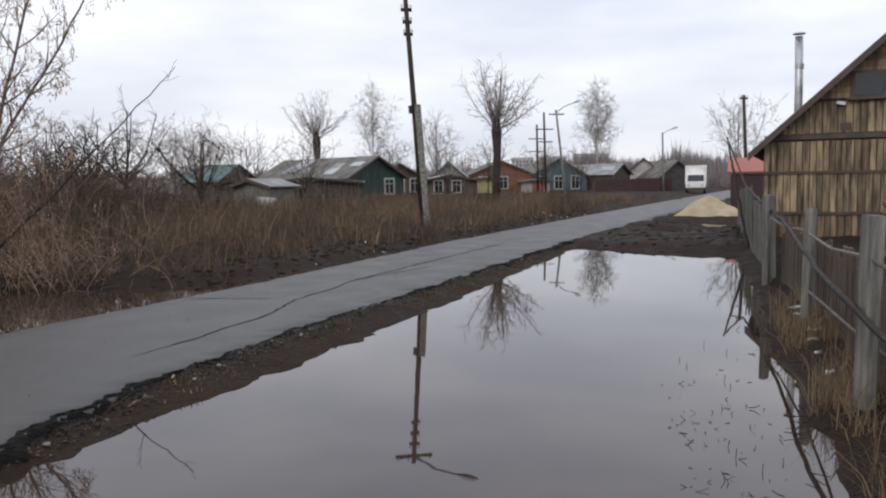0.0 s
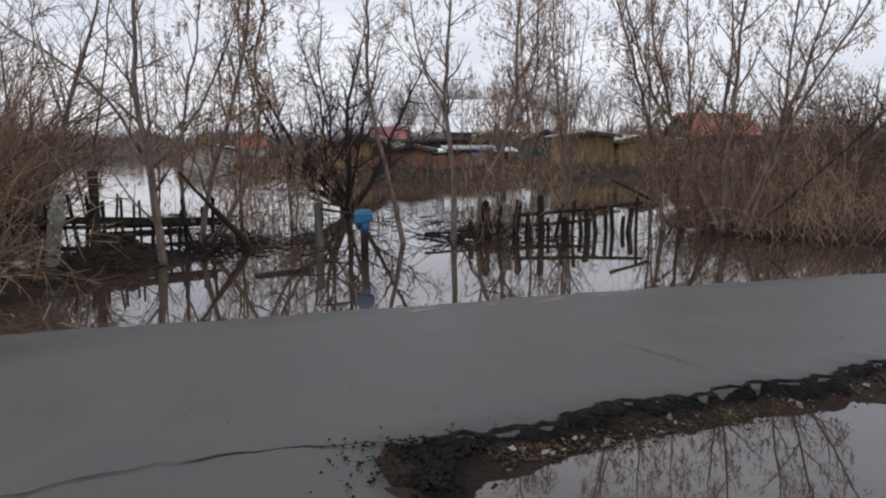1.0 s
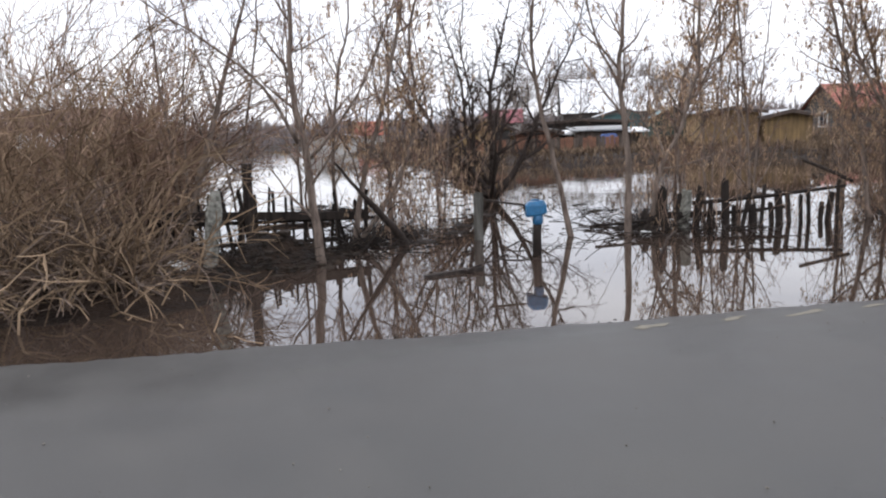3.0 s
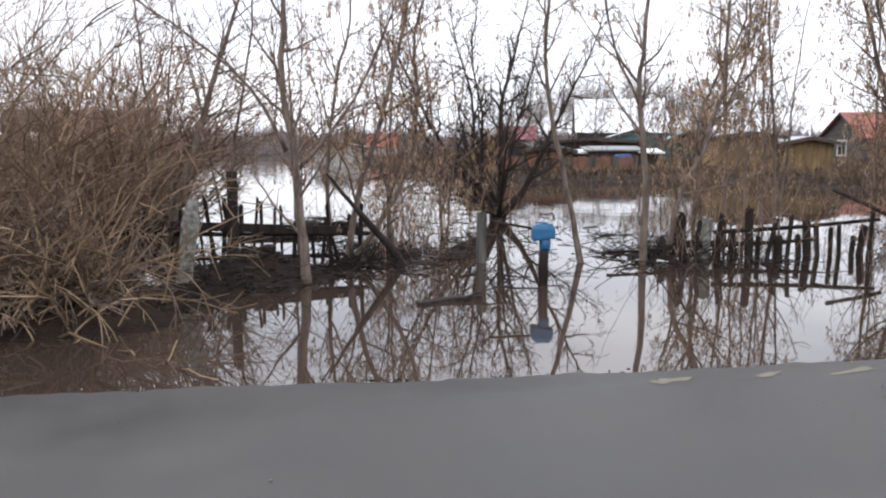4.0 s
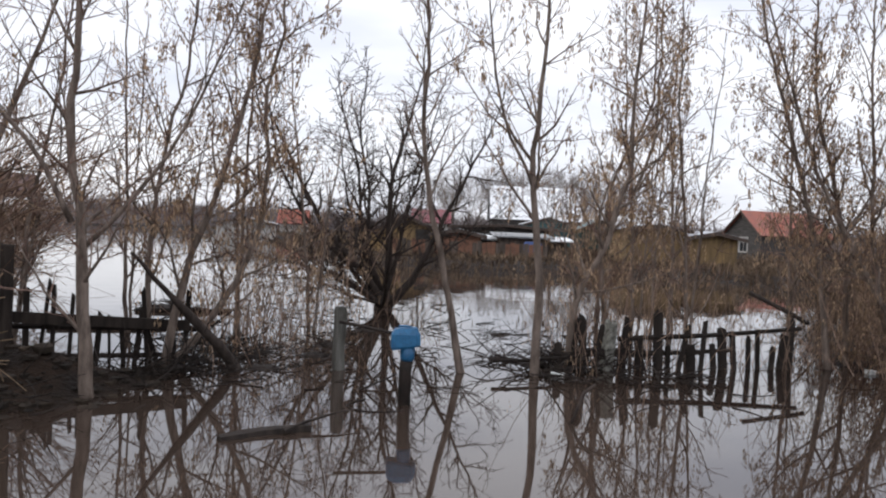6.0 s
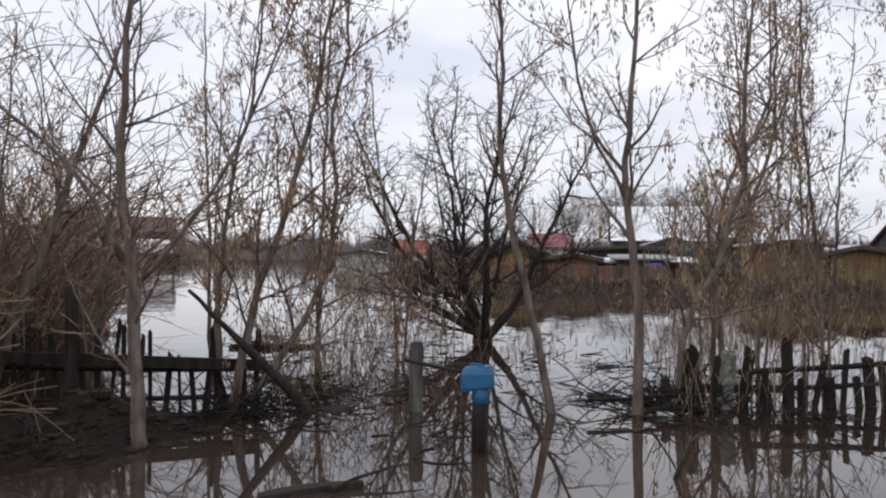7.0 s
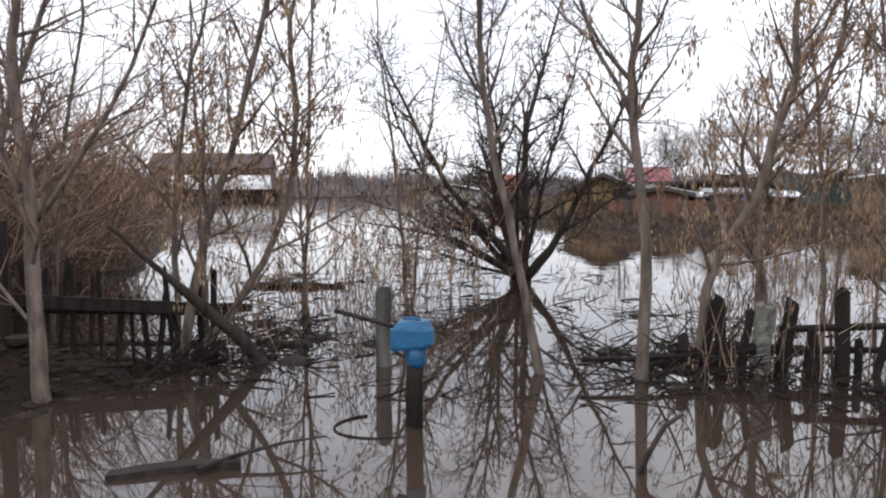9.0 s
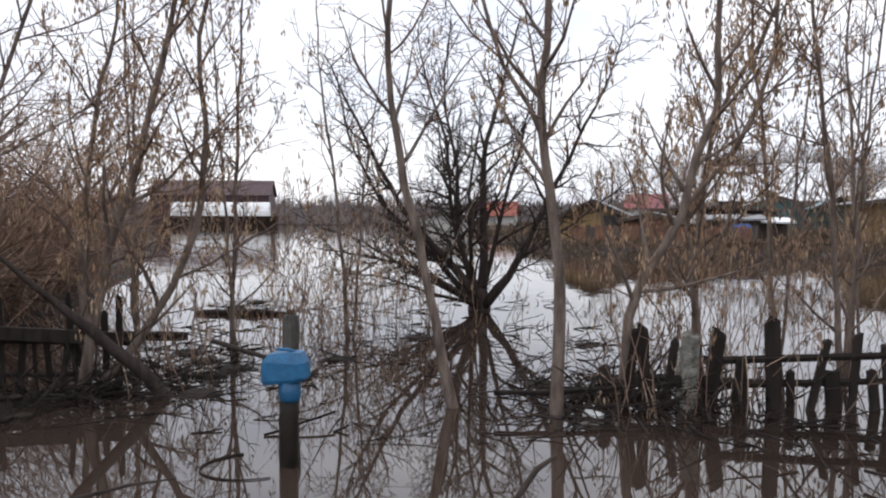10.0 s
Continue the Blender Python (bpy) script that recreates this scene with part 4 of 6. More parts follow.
# ---- dead grass ----
def blades(name, label, material, count, area, tall, seed, width=0.012, where=None, clump=0.0, clear=0.25, drowned=0.0):
    """Bent dry blades over a stretch of ground, as one sheet of stuff."""
    r = np.random.default_rng(seed)
    x, y = r.uniform(area[0], area[1], count), r.uniform(area[2], area[3], count)
    if clump:
        k = max(8, int(count / 40))
        cx, cy = r.uniform(area[0], area[1], k), r.uniform(area[2], area[3], k)
        pick = r.integers(0, k, count)
        x, y = cx[pick] + r.normal(0, clump, count), cy[pick] + r.normal(0, clump, count)
    keep = np.maximum(road_left(y) - x, x - road_right(y)) > clear
    z = height(x, y)
    if drowned:
        d = distance(x, y, LAKE)
        keep &= (d < 0.1) & (d > -drowned * r.uniform(0, 1, count) ** 2)
        z = np.full(count, W)
    else:
        keep &= z > W + (0.02 if clear > 0.1 else 0.0)
    if where is not None:
        keep &= where(x, y)
    x, y, z = x[keep], y[keep], z[keep]
    n = len(x)
    h = tall * r.uniform(0.35, 1.2, n)
    a, lean = r.uniform(0, 6.283, n), r.uniform(0.05, 1.0, n) ** 1.5
    b = r.uniform(0, 6.283, n)
    w = width * r.uniform(0.5, 1.4, n)
    sx, sy = np.cos(b) * w, np.sin(b) * w
    lx, ly = np.cos(a) * lean * h, np.sin(a) * lean * h
    rows = []
    for f, q in ((0.0, 1.0), (0.55, 0.8), (1.0, 0.15)):
        cx, cy, cz = x + lx * f ** 1.8, y + ly * f ** 1.8, z - 0.03 + h * (f - 0.25 * lean * f * f)
        rows += [np.stack([cx - sx * q, cy - sy * q, cz], -1), np.stack([cx + sx * q, cy + sy * q, cz], -1)]
    v = np.stack(rows, 1).reshape(-1, 3)
    i = np.arange(n)[:, None] * 6
    f = np.concatenate([i + [0, 1, 3, 2], i + [2, 3, 5, 4]], 1).reshape(-1, 4)
    g = Geo()
    g.v, g.f = v.tolist(), f.tolist()
    return solo(name, g, material, label, "grass", kind="stuff")


def left_field(x, y):
    return road_left(y) - x > 1.0 + 0.45 * bumps(x, y, 0.9)


blades("dead_weeds", "tall brown dead weeds covering the roadside field", "weed", 42000, (-26, 22, 13.6, 62), 0.68, 71, 0.009, left_field, 0.5)
blades("dead_weeds", "tall dry stalks above the roadside weeds", "weed", 7000, (-16, 10, 13.8, 44), 1.15, 70, 0.008, left_field, 0.7)
blades("dead_weeds", "pale dead straw among the roadside weeds", "straw", 9000, (-16, 6, 13.2, 40), 0.55, 72, 0.006, left_field, 0.35)
blades("dead_grass", "matted dead grass on the far flood bank", "weed", 26000, (-60, -14, 14, 44), 0.36, 73, 0.03, left_field)
blades("dead_grass", "straw-coloured dead grass below the plank fence", "straw", 5200, (2.4, 4.6, 3.2, 11), 0.33, 74, 0.0032, lambda x, y: x > 2.75 + 0.19 * (y - 5), 0.12)
blades("mossy_grass", "low mossy tufts on the broken road edge", "moss", 34000, (-2.0, 3.2, 7.0, 21), 0.06, 75, 0.006, lambda x, y: (x - road_right(y) < 0.42) & (x > road_right(y)), 0.12, 0.06)
blades("mossy_grass", "yellow-green moss tuft on the broken edge", "moss", 900, (-2.2, -1.85, 4.3, 5.1), 0.05, 78, 0.004, None, 0.0, 0.05)
blades("dead_grass", "dead grass over the brushwood bank", "weed", 1500, (-13, -9.4, -4, 0.9), 0.35, 76, 0.007, None, 0.2)
blades("dead_weeds", "wide field of dead weeds along the far side", "weed", 16000, (-120, -20, 22, 110), 0.5, 77, 0.05, left_field)


blades("drowned_grass", "dead grass tufts drowned along the far shore", "weed", 26000, (-40, -14, 8, 28), 0.15, 79, 0.010, None, 0.3, 0.25, 9.0)
blades("drowned_grass", "pale reeds standing in the wide flood", "straw", 4000, (-95, -36, -3, 20), 0.16, 80, 0.025, None, 0.8, 0.25, 14.0)


# ---- standpipe, posts and drowned fences ----
def standpipe():
    x, y = -9.40, 5.575
    top = thing("water_standpipe", "street water standpipe with blue cap on rusty column in flood", "standpipe", (x, y, W))
    part("column", Geo().tube([(0, 0, -0.5), (0, 0, 0.3), (0.012, 0.01, 0.53)], [0.062, 0.061, 0.060], 14), "rust", top, "dark wet rusty iron column", soft=True)
    part("collar", Geo().tube([(0.01, 0.01, 0.43), (0.012, 0.01, 0.45), (0.012, 0.01, 0.58)], [0.063, 0.070, 0.072], 14), "bluepaint", top, soft=True)
    cap = Geo()
    ring = [(-0.15, -0.085), (0.09, -0.095), (0.135, -0.05), (0.135, 0.05), (0.09, 0.095), (-0.15, 0.085)]
    for z, k, lift in ((0.565, 0.90, -0.035), (0.585, 1.0, -0.03), (0.68, 0.97, 0.0), (0.745, 0.72, -0.015)):
        cap.v += [(a * k, b * k, z + (lift if a < 0 else 0)) for a, b in ring]
    for i in range(3):
        cap.f += [(i * 6 + j, i * 6 + (j + 1) % 6, i * 6 + 6 + (j + 1) % 6, i * 6 + 6 + j) for j in range(6)]
    cap.f += [(18, 19, 20, 21, 22, 23), (5, 4, 3, 2, 1, 0)]
    head = part("cap", cap, "bluepaint", top, "faded blue cast-iron cap")
    head.rotation_euler = (0, 0, radians(68))
    part("spout", Geo().tube([(-0.10, 0, 0.63), (-0.13, 0, 0.625), (-0.14, 0, 0.60)], [0.014, 0.014, 0.012], 8), "bluepaint", head)
    part("lever", Geo().tube([(0.05, 0, 0.74), (0.0, 0, 0.755), (-0.08, 0, 0.755)], [0.012, 0.012, 0.01], 6), "bluepaint", head)


standpipe()
def worn_post(label, half, tall, seed, material, head=0.82):
    """A weathered square post with broken edges and an uneven, narrowing head."""
    rnd, g, n = random.Random(seed), Geo(), 14
    wx, wy = half
    ring = [(-0.7, -1), (0, -1), (0.7, -1), (1, -0.6), (1, 0.6), (0.7, 1), (0, 1), (-0.7, 1), (-1, 0.6), (-1, -0.6)]
    for i in range(n + 1):
        f = i / n
        k = (0.95 + 0.08 * math.sin(f * 5 + seed)) * (1 if f < head else 1 - 2.6 * (f - head))
        g.v += [(a * wx * k * rnd.uniform(0.92, 1.06) + 0.01 * math.sin(f * 9), b * wy * k * rnd.uniform(0.92, 1.06), -0.3 + (tall + 0.3) * f + (rnd.uniform(-0.03, 0.03) if i == n else 0)) for a, b in ring]
    for i in range(n):
        g.f += [(i * 10 + j, i * 10 + (j + 1) % 10, i * 10 + 10 + (j + 1) % 10, i * 10 + 10 + j) for j in range(10)]
    g.f += [tuple(range(n * 10, n * 10 + 10)), tuple(range(9, -1, -1))]
    return solo("concrete_post" if material == "concrete" else "wooden_post", g, material, label, "post")


s = worn_post("short grey weathered post standing in water", (0.068, 0.068), 0.72, 8, "oldwood", 0.95)
s.matrix_basis = pose(-11.2, 5.58, W, 0, 0, 20)

s = worn_post("leaning pale lichen-spotted concrete post on the mud bank", (0.055, 0.095), 1.1, 3, "concrete")
s.matrix_basis = pose(-10.55, 1.42, -0.14, -7, 3, 20)
s = worn_post("grey square concrete post behind the broken fence", (0.075, 0.07), 0.64, 5, "concrete", 1.1)
s.matrix_basis = pose(-10.28, 8.86, W - 0.02, -2, 2, 10)
s = solo("wooden_post", Geo().box((0, 0, 0.55), (0.15, 0.12, 1.6), chamfer=0.03), "rotwood", "tall dark rotten gate post on the mud bank", "post")
s.matrix_basis = pose(-11.8, 2.16, W, 0, 1, 10)


def picket_fence(name, label, a, b, n, tall, seed, rails, wide=(0.06, 0.115), lean=0.0):
    """A drowned paling fence from a to b; rails: height and how far along it starts and ends."""
    rnd = random.Random(seed)
    va, vb = Vector((*a, W)), Vector((*b, W))
    d = vb - va
    yaw = math.atan2(d.y, d.x)
    top = thing(name, label, "fence", va, math.degrees(yaw))
    for i in range(n):
        t = (i + rnd.uniform(-0.25, 0.25)) / (n - 1) * d.length
        h = tall * rnd.choice((1, 1, 0.85, 0.6)) * rnd.uniform(0.8, 1.2)
        w = rnd.uniform(*wide)
        g = Geo()
        g.v = [(-w / 2, -0.012, -0.4), (w / 2, -0.012, -0.4), (w / 2, 0.012, -0.4), (-w / 2, 0.012, -0.4)]
        k = rnd.uniform(-0.02, 0.02)
        g.v += [(-w / 2 + k, -0.012, h * 0.9), (w / 2 + k, -0.012, h * rnd.uniform(0.84, 0.98)), (w / 2 + k, 0.012, h * 0.92), (-w / 2 + k, 0.012, h * rnd.uniform(0.86, 1.02))]
        g.v += [(k + rnd.uniform(-0.01, 0.01), 0, h * 0.97)]
        g.f = [(3, 2, 1, 0), (0, 1, 5, 4), (1, 2, 6, 5), (2, 3, 7, 6), (3, 0, 4, 7), (4, 5, 8), (5, 6, 8), (6, 7, 8), (7, 4, 8)]
        p = part("picket", g, "rotwood", top)
        p.matrix_basis = pose(t, -0.035 + rnd.uniform(-0.01, 0.01), 0, lean + rnd.uniform(-4, 4), rnd.gauss(0, 5), 0)
    for z0, z1, f0, f1 in rails:
        g = Geo().tube([(d.length * f0, 0, z0), (d.length * (f0 + f1) / 2, rnd.uniform(-0.02, 0.02), (z0 + z1) / 2 - 0.02), (d.length * f1, 0, z1)], [0.038, 0.034, 0.03], 6)
        part("rail", g, "rotwood", top)
    return top


picket_fence("picket_fence", "broken dark paling fence sagging into the flood", (-10.42, 8.2), (-9.62, 11.5), 21, 0.68, 81, ((0.20, 0.25, -0.02, 0.72), (0.26, 0.22, 0.05, 0.6), (0.40, 0.55, 0.24, 1.05)), (0.06, 0.13))
picket_fence("picket_fence", "row of thin dark pickets standing in flood water", (-12.75, 0.6), (-12.05, 4.0), 26, 0.88, 82, ((0.50, 0.40, -0.1, 1.05), (0.12, 0.1, 0.0, 1.0)), (0.03, 0.065))
g = Geo().box((0, 0, 0), (3.4, 0.05, 0.12))
s = solo("fence_board", g, "rotwood", "long dark board hung along the thin pickets", "board")
s.matrix_basis = pose(-12.25, 2.35, 0.42, 0, 3, 80)


def log(name, label, pts, r, mat_name="rotwood", category="log", seed=1, taper=0.45):
    rnd = random.Random(seed)
    line = bend(pts, rnd, 0.2, 0.012)
    n = len(line)
    foot = line[0].copy()
    g = Geo().tube([q - foot for q in line], [r * (1 - taper * i / n) * rnd.uniform(0.85, 1.15) for i in range(n)], 7)
    ob = solo(name, g, mat_name, label, category, soft=True)
    ob.matrix_basis = pose(*foot)
    return ob


log("fallen_tree", "dark dead trunk leaning out of the water", [(-11.52, 4.56, -0.3), (-11.46, 4.34, 0.05), (-11.25, 3.8, 0.62), (-11.0, 3.26, 1.21)], 0.075, "darkbark", seed=3, taper=0.86)
log("floating_log", "thin dark pole lodged against the straight tree", [(-10.4, 7.2, W + 0.17), (-10.3, 7.7, W + 0.17), (-10.35, 8.6, W + 0.19)], 0.024, seed=6)
log("fallen_pole", "dark pole propped on the end of the fence", [(-10.47, 11.71, 0.84), (-10.15, 11.75, 0.72), (-9.85, 11.78, 0.62), (-9.55, 11.8, 0.5)], 0.04, seed=10)
log("dead_branch", "dead branch lodged behind the cap of the standpipe", [(-9.86, 5.06, 0.62), (-9.66, 5.28, 0.59), (-9.45, 5.52, 0.55)], 0.020, seed=11)
log("floating_log", "long pale log drifting among twigs", [(-17.2, 4.0, W), (-17.0, 4.8, W + 0.03), (-16.8, 5.6, W + 0.02)], 0.07, seed=12)
log("floating_log", "waterlogged beam drifting beyond the pickets", [(-15.2, 2.6, W), (-15.0, 3.6, W + 0.02), (-14.9, 4.2, W + 0.02)], 0.06, seed=13)
log("dead_branch", "crooked dark snag standing in the water", [(-8.3, 6.7, W - 0.1), (-8.25, 6.75, W + 0.12), (-8.35, 6.9, W + 0.25), (-8.3, 7.0, W + 0.33)], 0.02, "darkbark", seed=14)
def drift_board():
    """A waterlogged plank with a bowed splinter, afloat."""
    top = thing("floating_board", "waterlogged brown plank with a bowed splinter afloat", "board", (-8.8, 3.7, W))
    g, r2 = Geo(), random.Random(17)
    for i in range(9):
        f = i / 8
        w = 0.075 * (0.45 + 0.55 * math.sin(math.pi * min(1, 0.25 + f * 0.9))) * r2.uniform(0.85, 1.1)
        c = -0.05 * math.sin(math.pi * f)
        g.v += [(c - w, 0.74 * f, -0.02), (c + w, 0.74 * f, -0.02), (c + w * 0.85, 0.74 * f, 0.03 + 0.02 * f), (c - w * 0.85, 0.74 * f, 0.024 + 0.03 * f)]
    g.f = [(4 * i + j, 4 * i + (j + 1) % 4, 4 * i + 4 + (j + 1) % 4, 4 * i + 4 + j) for i in range(8) for j in range(4)] + [(3, 2, 1, 0), (32, 33, 34, 35)]
    part("plank", g, "rotwood", top)
    part("splinter", Geo().tube([(0.05, 0.5, 0.03), (-0.05, 0.7, 0.06), (-0.12, 1.0, 0.10), (-0.16, 1.25, 0.11)], [0.018, 0.015, 0.01, 0.005], 5), "rotwood", top)


drift_board()
rnd = random.Random(91)
for i, (x, y) in enumerate(((-13.07, 4.64), (-12.31, 4.77), (-11.53, 4.79), (-17.94, 4.61), (-18.74, 4.91), (-12.6, 5.0), (-12.9, 6.1), (-13.6, 4.4), (-14.2, 7.2), (-11.3, 7.9), (-10.9, 8.1), (-12.2, 5.6), (-13.3, 9.2))):
    g = Geo()
    for _ in range(26):
        p = Vector((rnd.gauss(0, 0.22), rnd.gauss(0, 0.22), rnd.uniform(-0.01, 0.04)))
        q = shoot(p, Vector((rnd.gauss(0, 1), rnd.gauss(0, 1), rnd.uniform(-0.05, 0.3))).normalized(), rnd.uniform(0.15, 0.6), rnd, 0, 0.18, 0.1)
        g.tube(q, [0.006 * (1 - 0.6 * k / len(q)) for k in range(len(q))], 3, False)
    ob = thing("drift_heap", "small heap of drifting dark twigs and reeds", "debris", (x, y, W), group="drift on the flood")
    tagged(part("twig_tangle", g, "rotwood", ob), kind="stuff")
    part("sod", Geo().blob((0, 0, 0), (0.16, 0.2, 0.035), rnd), "rotwood", ob)
for x, y, spread, n, seed in ((-10.3, 8.15, 0.32, 120, 1), (-10.75, 8.5, 0.3, 90, 2), (-11.45, 3.6, 0.35, 110, 3), (-10.5, 1.9, 0.35, 60, 4), (-12.0, 4.3, 0.3, 80, 5), (-9.55, 9.0, 0.35, 60, 6)):
    rnd = random.Random(seed + 900)
    g = Geo()
    for _ in range(n):
        p = Vector((rnd.gauss(0, spread), rnd.gauss(0, spread), rnd.uniform(-0.02, 0.10)))
        q = shoot(p, Vector((rnd.gauss(0, 1), rnd.gauss(0, 1), rnd.gauss(0.15, 0.35))).normalized(), rnd.uniform(0.2, 0.9), rnd, 0, 0.12, 0.12)
        g.tube(q, [rnd.uniform(0.004, 0.014) * (1 - 0.6 * k / len(q)) for k in range(len(q))], 4, False)
    ob = thing("drift_heap", "tangled heap of wet dark sticks washed together", "debris", (x, y, max(W, float(height(x, y)))), group="drift on the flood")
    tagged(part("twig_tangle", g, "rotwood", ob), kind="stuff")
hoop = [(-9.42 + 0.26 * math.cos(a), 5.36 + 0.34 * math.sin(a), W + 0.006) for a in np.linspace(3.4, 6.6, 16)]
solo("dead_branch", Geo().tube(hoop, [0.010 - 0.0004 * i for i in range(16)], 5), "rotwood", "thin curved branch afloat round the standpipe", "branch")
for x, y, sx, sy, t in ((-10.55, 1.05, 0.2, 0.08, 15), (-10.1, 7.95, 0.08, 0.05, 40), (-9.0, 12.4, 0.08, 0.06, 70)):
    ob = solo("litter", Geo().box((0, 0, 0.015), (2 * sx, 2 * sy, 0.05), chamfer=0.02), "foam", "pale scrap of plastic foam washed up", "litter", "washed-up litter")
    ob.matrix_basis = pose(x, y, max(W, float(height(x, y))) + 0.005, 3, 4, t)

g = Geo()
for _ in range(280):
    x, y = rnd.uniform(-19, -9.6), rnd.uniform(3.2, 10.5)
    if y < 2.5 + (-x - 10) * 0.15 or rnd.random() < 0.3 * (y > 8):
        continue
    a = rnd.gauss(1.4, 0.7)
    q = shoot(Vector((x, y, W + rnd.uniform(-0.01, 0.015))), Vector((math.cos(a), math.sin(a), rnd.uniform(-0.02, 0.12))).normalized(), rnd.uniform(0.12, 0.7), rnd, 0, 0.1, 0.12)
    g.tube(q, [rnd.uniform(0.004, 0.012)] * len(q), 3, False)
solo("drift_twigs", g, "rotwood", "scattered dark twigs and reeds adrift on the flood", "debris", kind="stuff")

# broken asphalt crumbs and clods along the road's drowned edge
rnd = random.Random(92)
dark, litter = Geo(), Geo()
for _ in range(3600):
    y = 2.4 + 18 * rnd.random() ** 1.6
    off = abs(rnd.gauss(0.06, 0.10))
    x = float(road_right(max(y, 2.7))) + off - 0.05
    s = rnd.uniform(0.004, 0.013)
    dark.chip((x, y, max(float(height(x, y)), -0.035 - off * 0.15) + s * 0.2), (s * rnd.uniform(0.7, 1.5), s * rnd.uniform(0.7, 1.5), s * 0.7), rnd)
for _ in range(2600):
    y = 2.9 + 17 * rnd.random() ** 1.6
    x = float(road_right(y)) + rnd.gauss(0.17, 0.05)
    s = rnd.uniform(0.005, 0.016)
    litter.chip((x, y, float(height(x, y)) + s * 0.3), (s * rnd.uniform(0.7, 1.6), s * rnd.uniform(0.6, 1.2), s * 0.45), rnd)
shore = [(-2.5, 2.95), (-2.38, 2.6), (-2.15, 2.42), (-1.8, 2.42), (-1.2, 2.3)]
for _ in range(1100):
    i = rnd.randrange(4)
    f = rnd.random()
    x, y = (shore[i][j] + (shore[i + 1][j] - shore[i][j]) * f + rnd.gauss(0, 0.055) for j in (0, 1))
    s = rnd.uniform(0.006, 0.02)
    dark.chip((x, y, max(float(height(x, y)), -0.02 * (i < 2) - 0.06 * (i > 1))), (s * 1.3, s * 1.2, s * 0.7), rnd)
for _ in range(200):
    x, y = rnd.gauss(-2.45, 0.16), rnd.gauss(2.4, 0.2)
    s = rnd.uniform(0.004, 0.014)
    dark.chip((x, y, 0.004), (s * 1.2, s, s * 0.6), rnd)
solo("road_rubble", dark, "crack", "black crumbs of broken asphalt along the road", "rubble", kind="stuff")
solo("leaf_litter", litter, "leaflitter", "brown leaf litter and gravel along the broken edge", "rubble", kind="stuff")
pebble = Geo().chip((0, 0, 0), (0.045, 0.034, 0.024), rnd).mesh("pale_stone")
pebble.materials.append(M["stone"])
for _ in range(30):
    y = 2.9 + 6.5 * rnd.random() ** 1.5
    x = float(road_right(y)) + rnd.gauss(0.17, 0.05)
    ob = tagged(new("pale_stone", pebble), "pale angular stone in the muddy road edge", "stone", "stones on the road edge")
    ob.matrix_basis = pose(x, y, float(height(x, y)) + 0.01, rnd.uniform(-30, 30), rnd.uniform(-30, 30), rnd.uniform(0, 360)) @ Matrix.Scale(rnd.uniform(0.3, 0.85), 4)
g = Geo()
for _ in range(900):
    x, y = rnd.uniform(-12.2, -9.4), rnd.uniform(0.4, 4.7)
    z = float(height(x, y))
    if z > W - 0.035:
        s = rnd.uniform(0.012, 0.055) * rnd.choice((1, 1, 1, 1.8))
        g.blob((x, y, z), (s * rnd.uniform(0.7, 1.6), s * rnd.uniform(0.7, 1.6), s * 0.6), rnd, 5, 3)
for _ in range(420):
    x, y = rnd.uniform(2, 9.5), rnd.uniform(18.5, 31)
    if x < float(road_right(y)) + 0.3 or x > 2.6 + 0.24 * y:
        continue
    z = float(height(x, y))
    if z < W - 0.02:
        continue
    s = rnd.uniform(0.02, 0.08)
    g.blob((x, y, z), (s * rnd.uniform(0.7, 1.8), s * rnd.uniform(0.7, 1.8), s * 0.5), rnd, 5, 3)
for _ in range(900):
    y = rnd.uniform(10, 40)
    x = float(road_left(y)) - rnd.uniform(0.15, 2.2)
    s = rnd.uniform(0.02, 0.08)
    g.blob((x, y, float(height(x, y))), (s * rnd.uniform(0.7, 1.6), s * rnd.uniform(0.7, 1.6), s * 0.6), rnd, 5, 3)
for _ in range(260):
    y = rnd.uniform(-3, 9)
    x = float(road_left(y)) + rnd.gauss(-0.03, 0.05)
    s = rnd.uniform(0.004, 0.012)
    g.blob((x, y, -0.035), (s * rnd.uniform(0.7, 2.6), s * rnd.uniform(0.7, 2.6), s * 0.7), rnd, 5, 3)
solo("mud_clods", g, "clod", "dark lumps of wet mud and sods on the banks", "mud", kind="stuff")
for _ in range(34):
    y = rnd.uniform(13, 40)
    x = float(road_left(y)) - rnd.uniform(0.3, 2.0)
    ob = solo("litter", Geo().chip((0, 0, 0.02), (0.07, 0.04, 0.022), rnd), "foam", "scrap of pale litter on the muddy verge", "litter", "litter on the verge")
    ob.matrix_basis = pose(x, y, max(W, float(height(x, y))) + 0.01, 0, 0, rnd.uniform(0, 360)) @ Matrix.Scale(rnd.uniform(0.4, 1.3), 4)


g = Geo()
for _ in range(150):
    y = rnd.uniform(-2, 16)
    x = rnd.uniform(float(road_left(y)) + 0.2, float(road_right(min(16, max(y, 2.4)))) - 0.2)
    s = rnd.uniform(0.003, 0.010)
    g.blob((x, y, 0.004), (s, s * rnd.uniform(0.7, 1.3), s * 0.6), rnd, 5, 3)
solo("road_grit", g, "stone", "pale grit and crumbs scattered on the wet asphalt", "grit", kind="stuff")


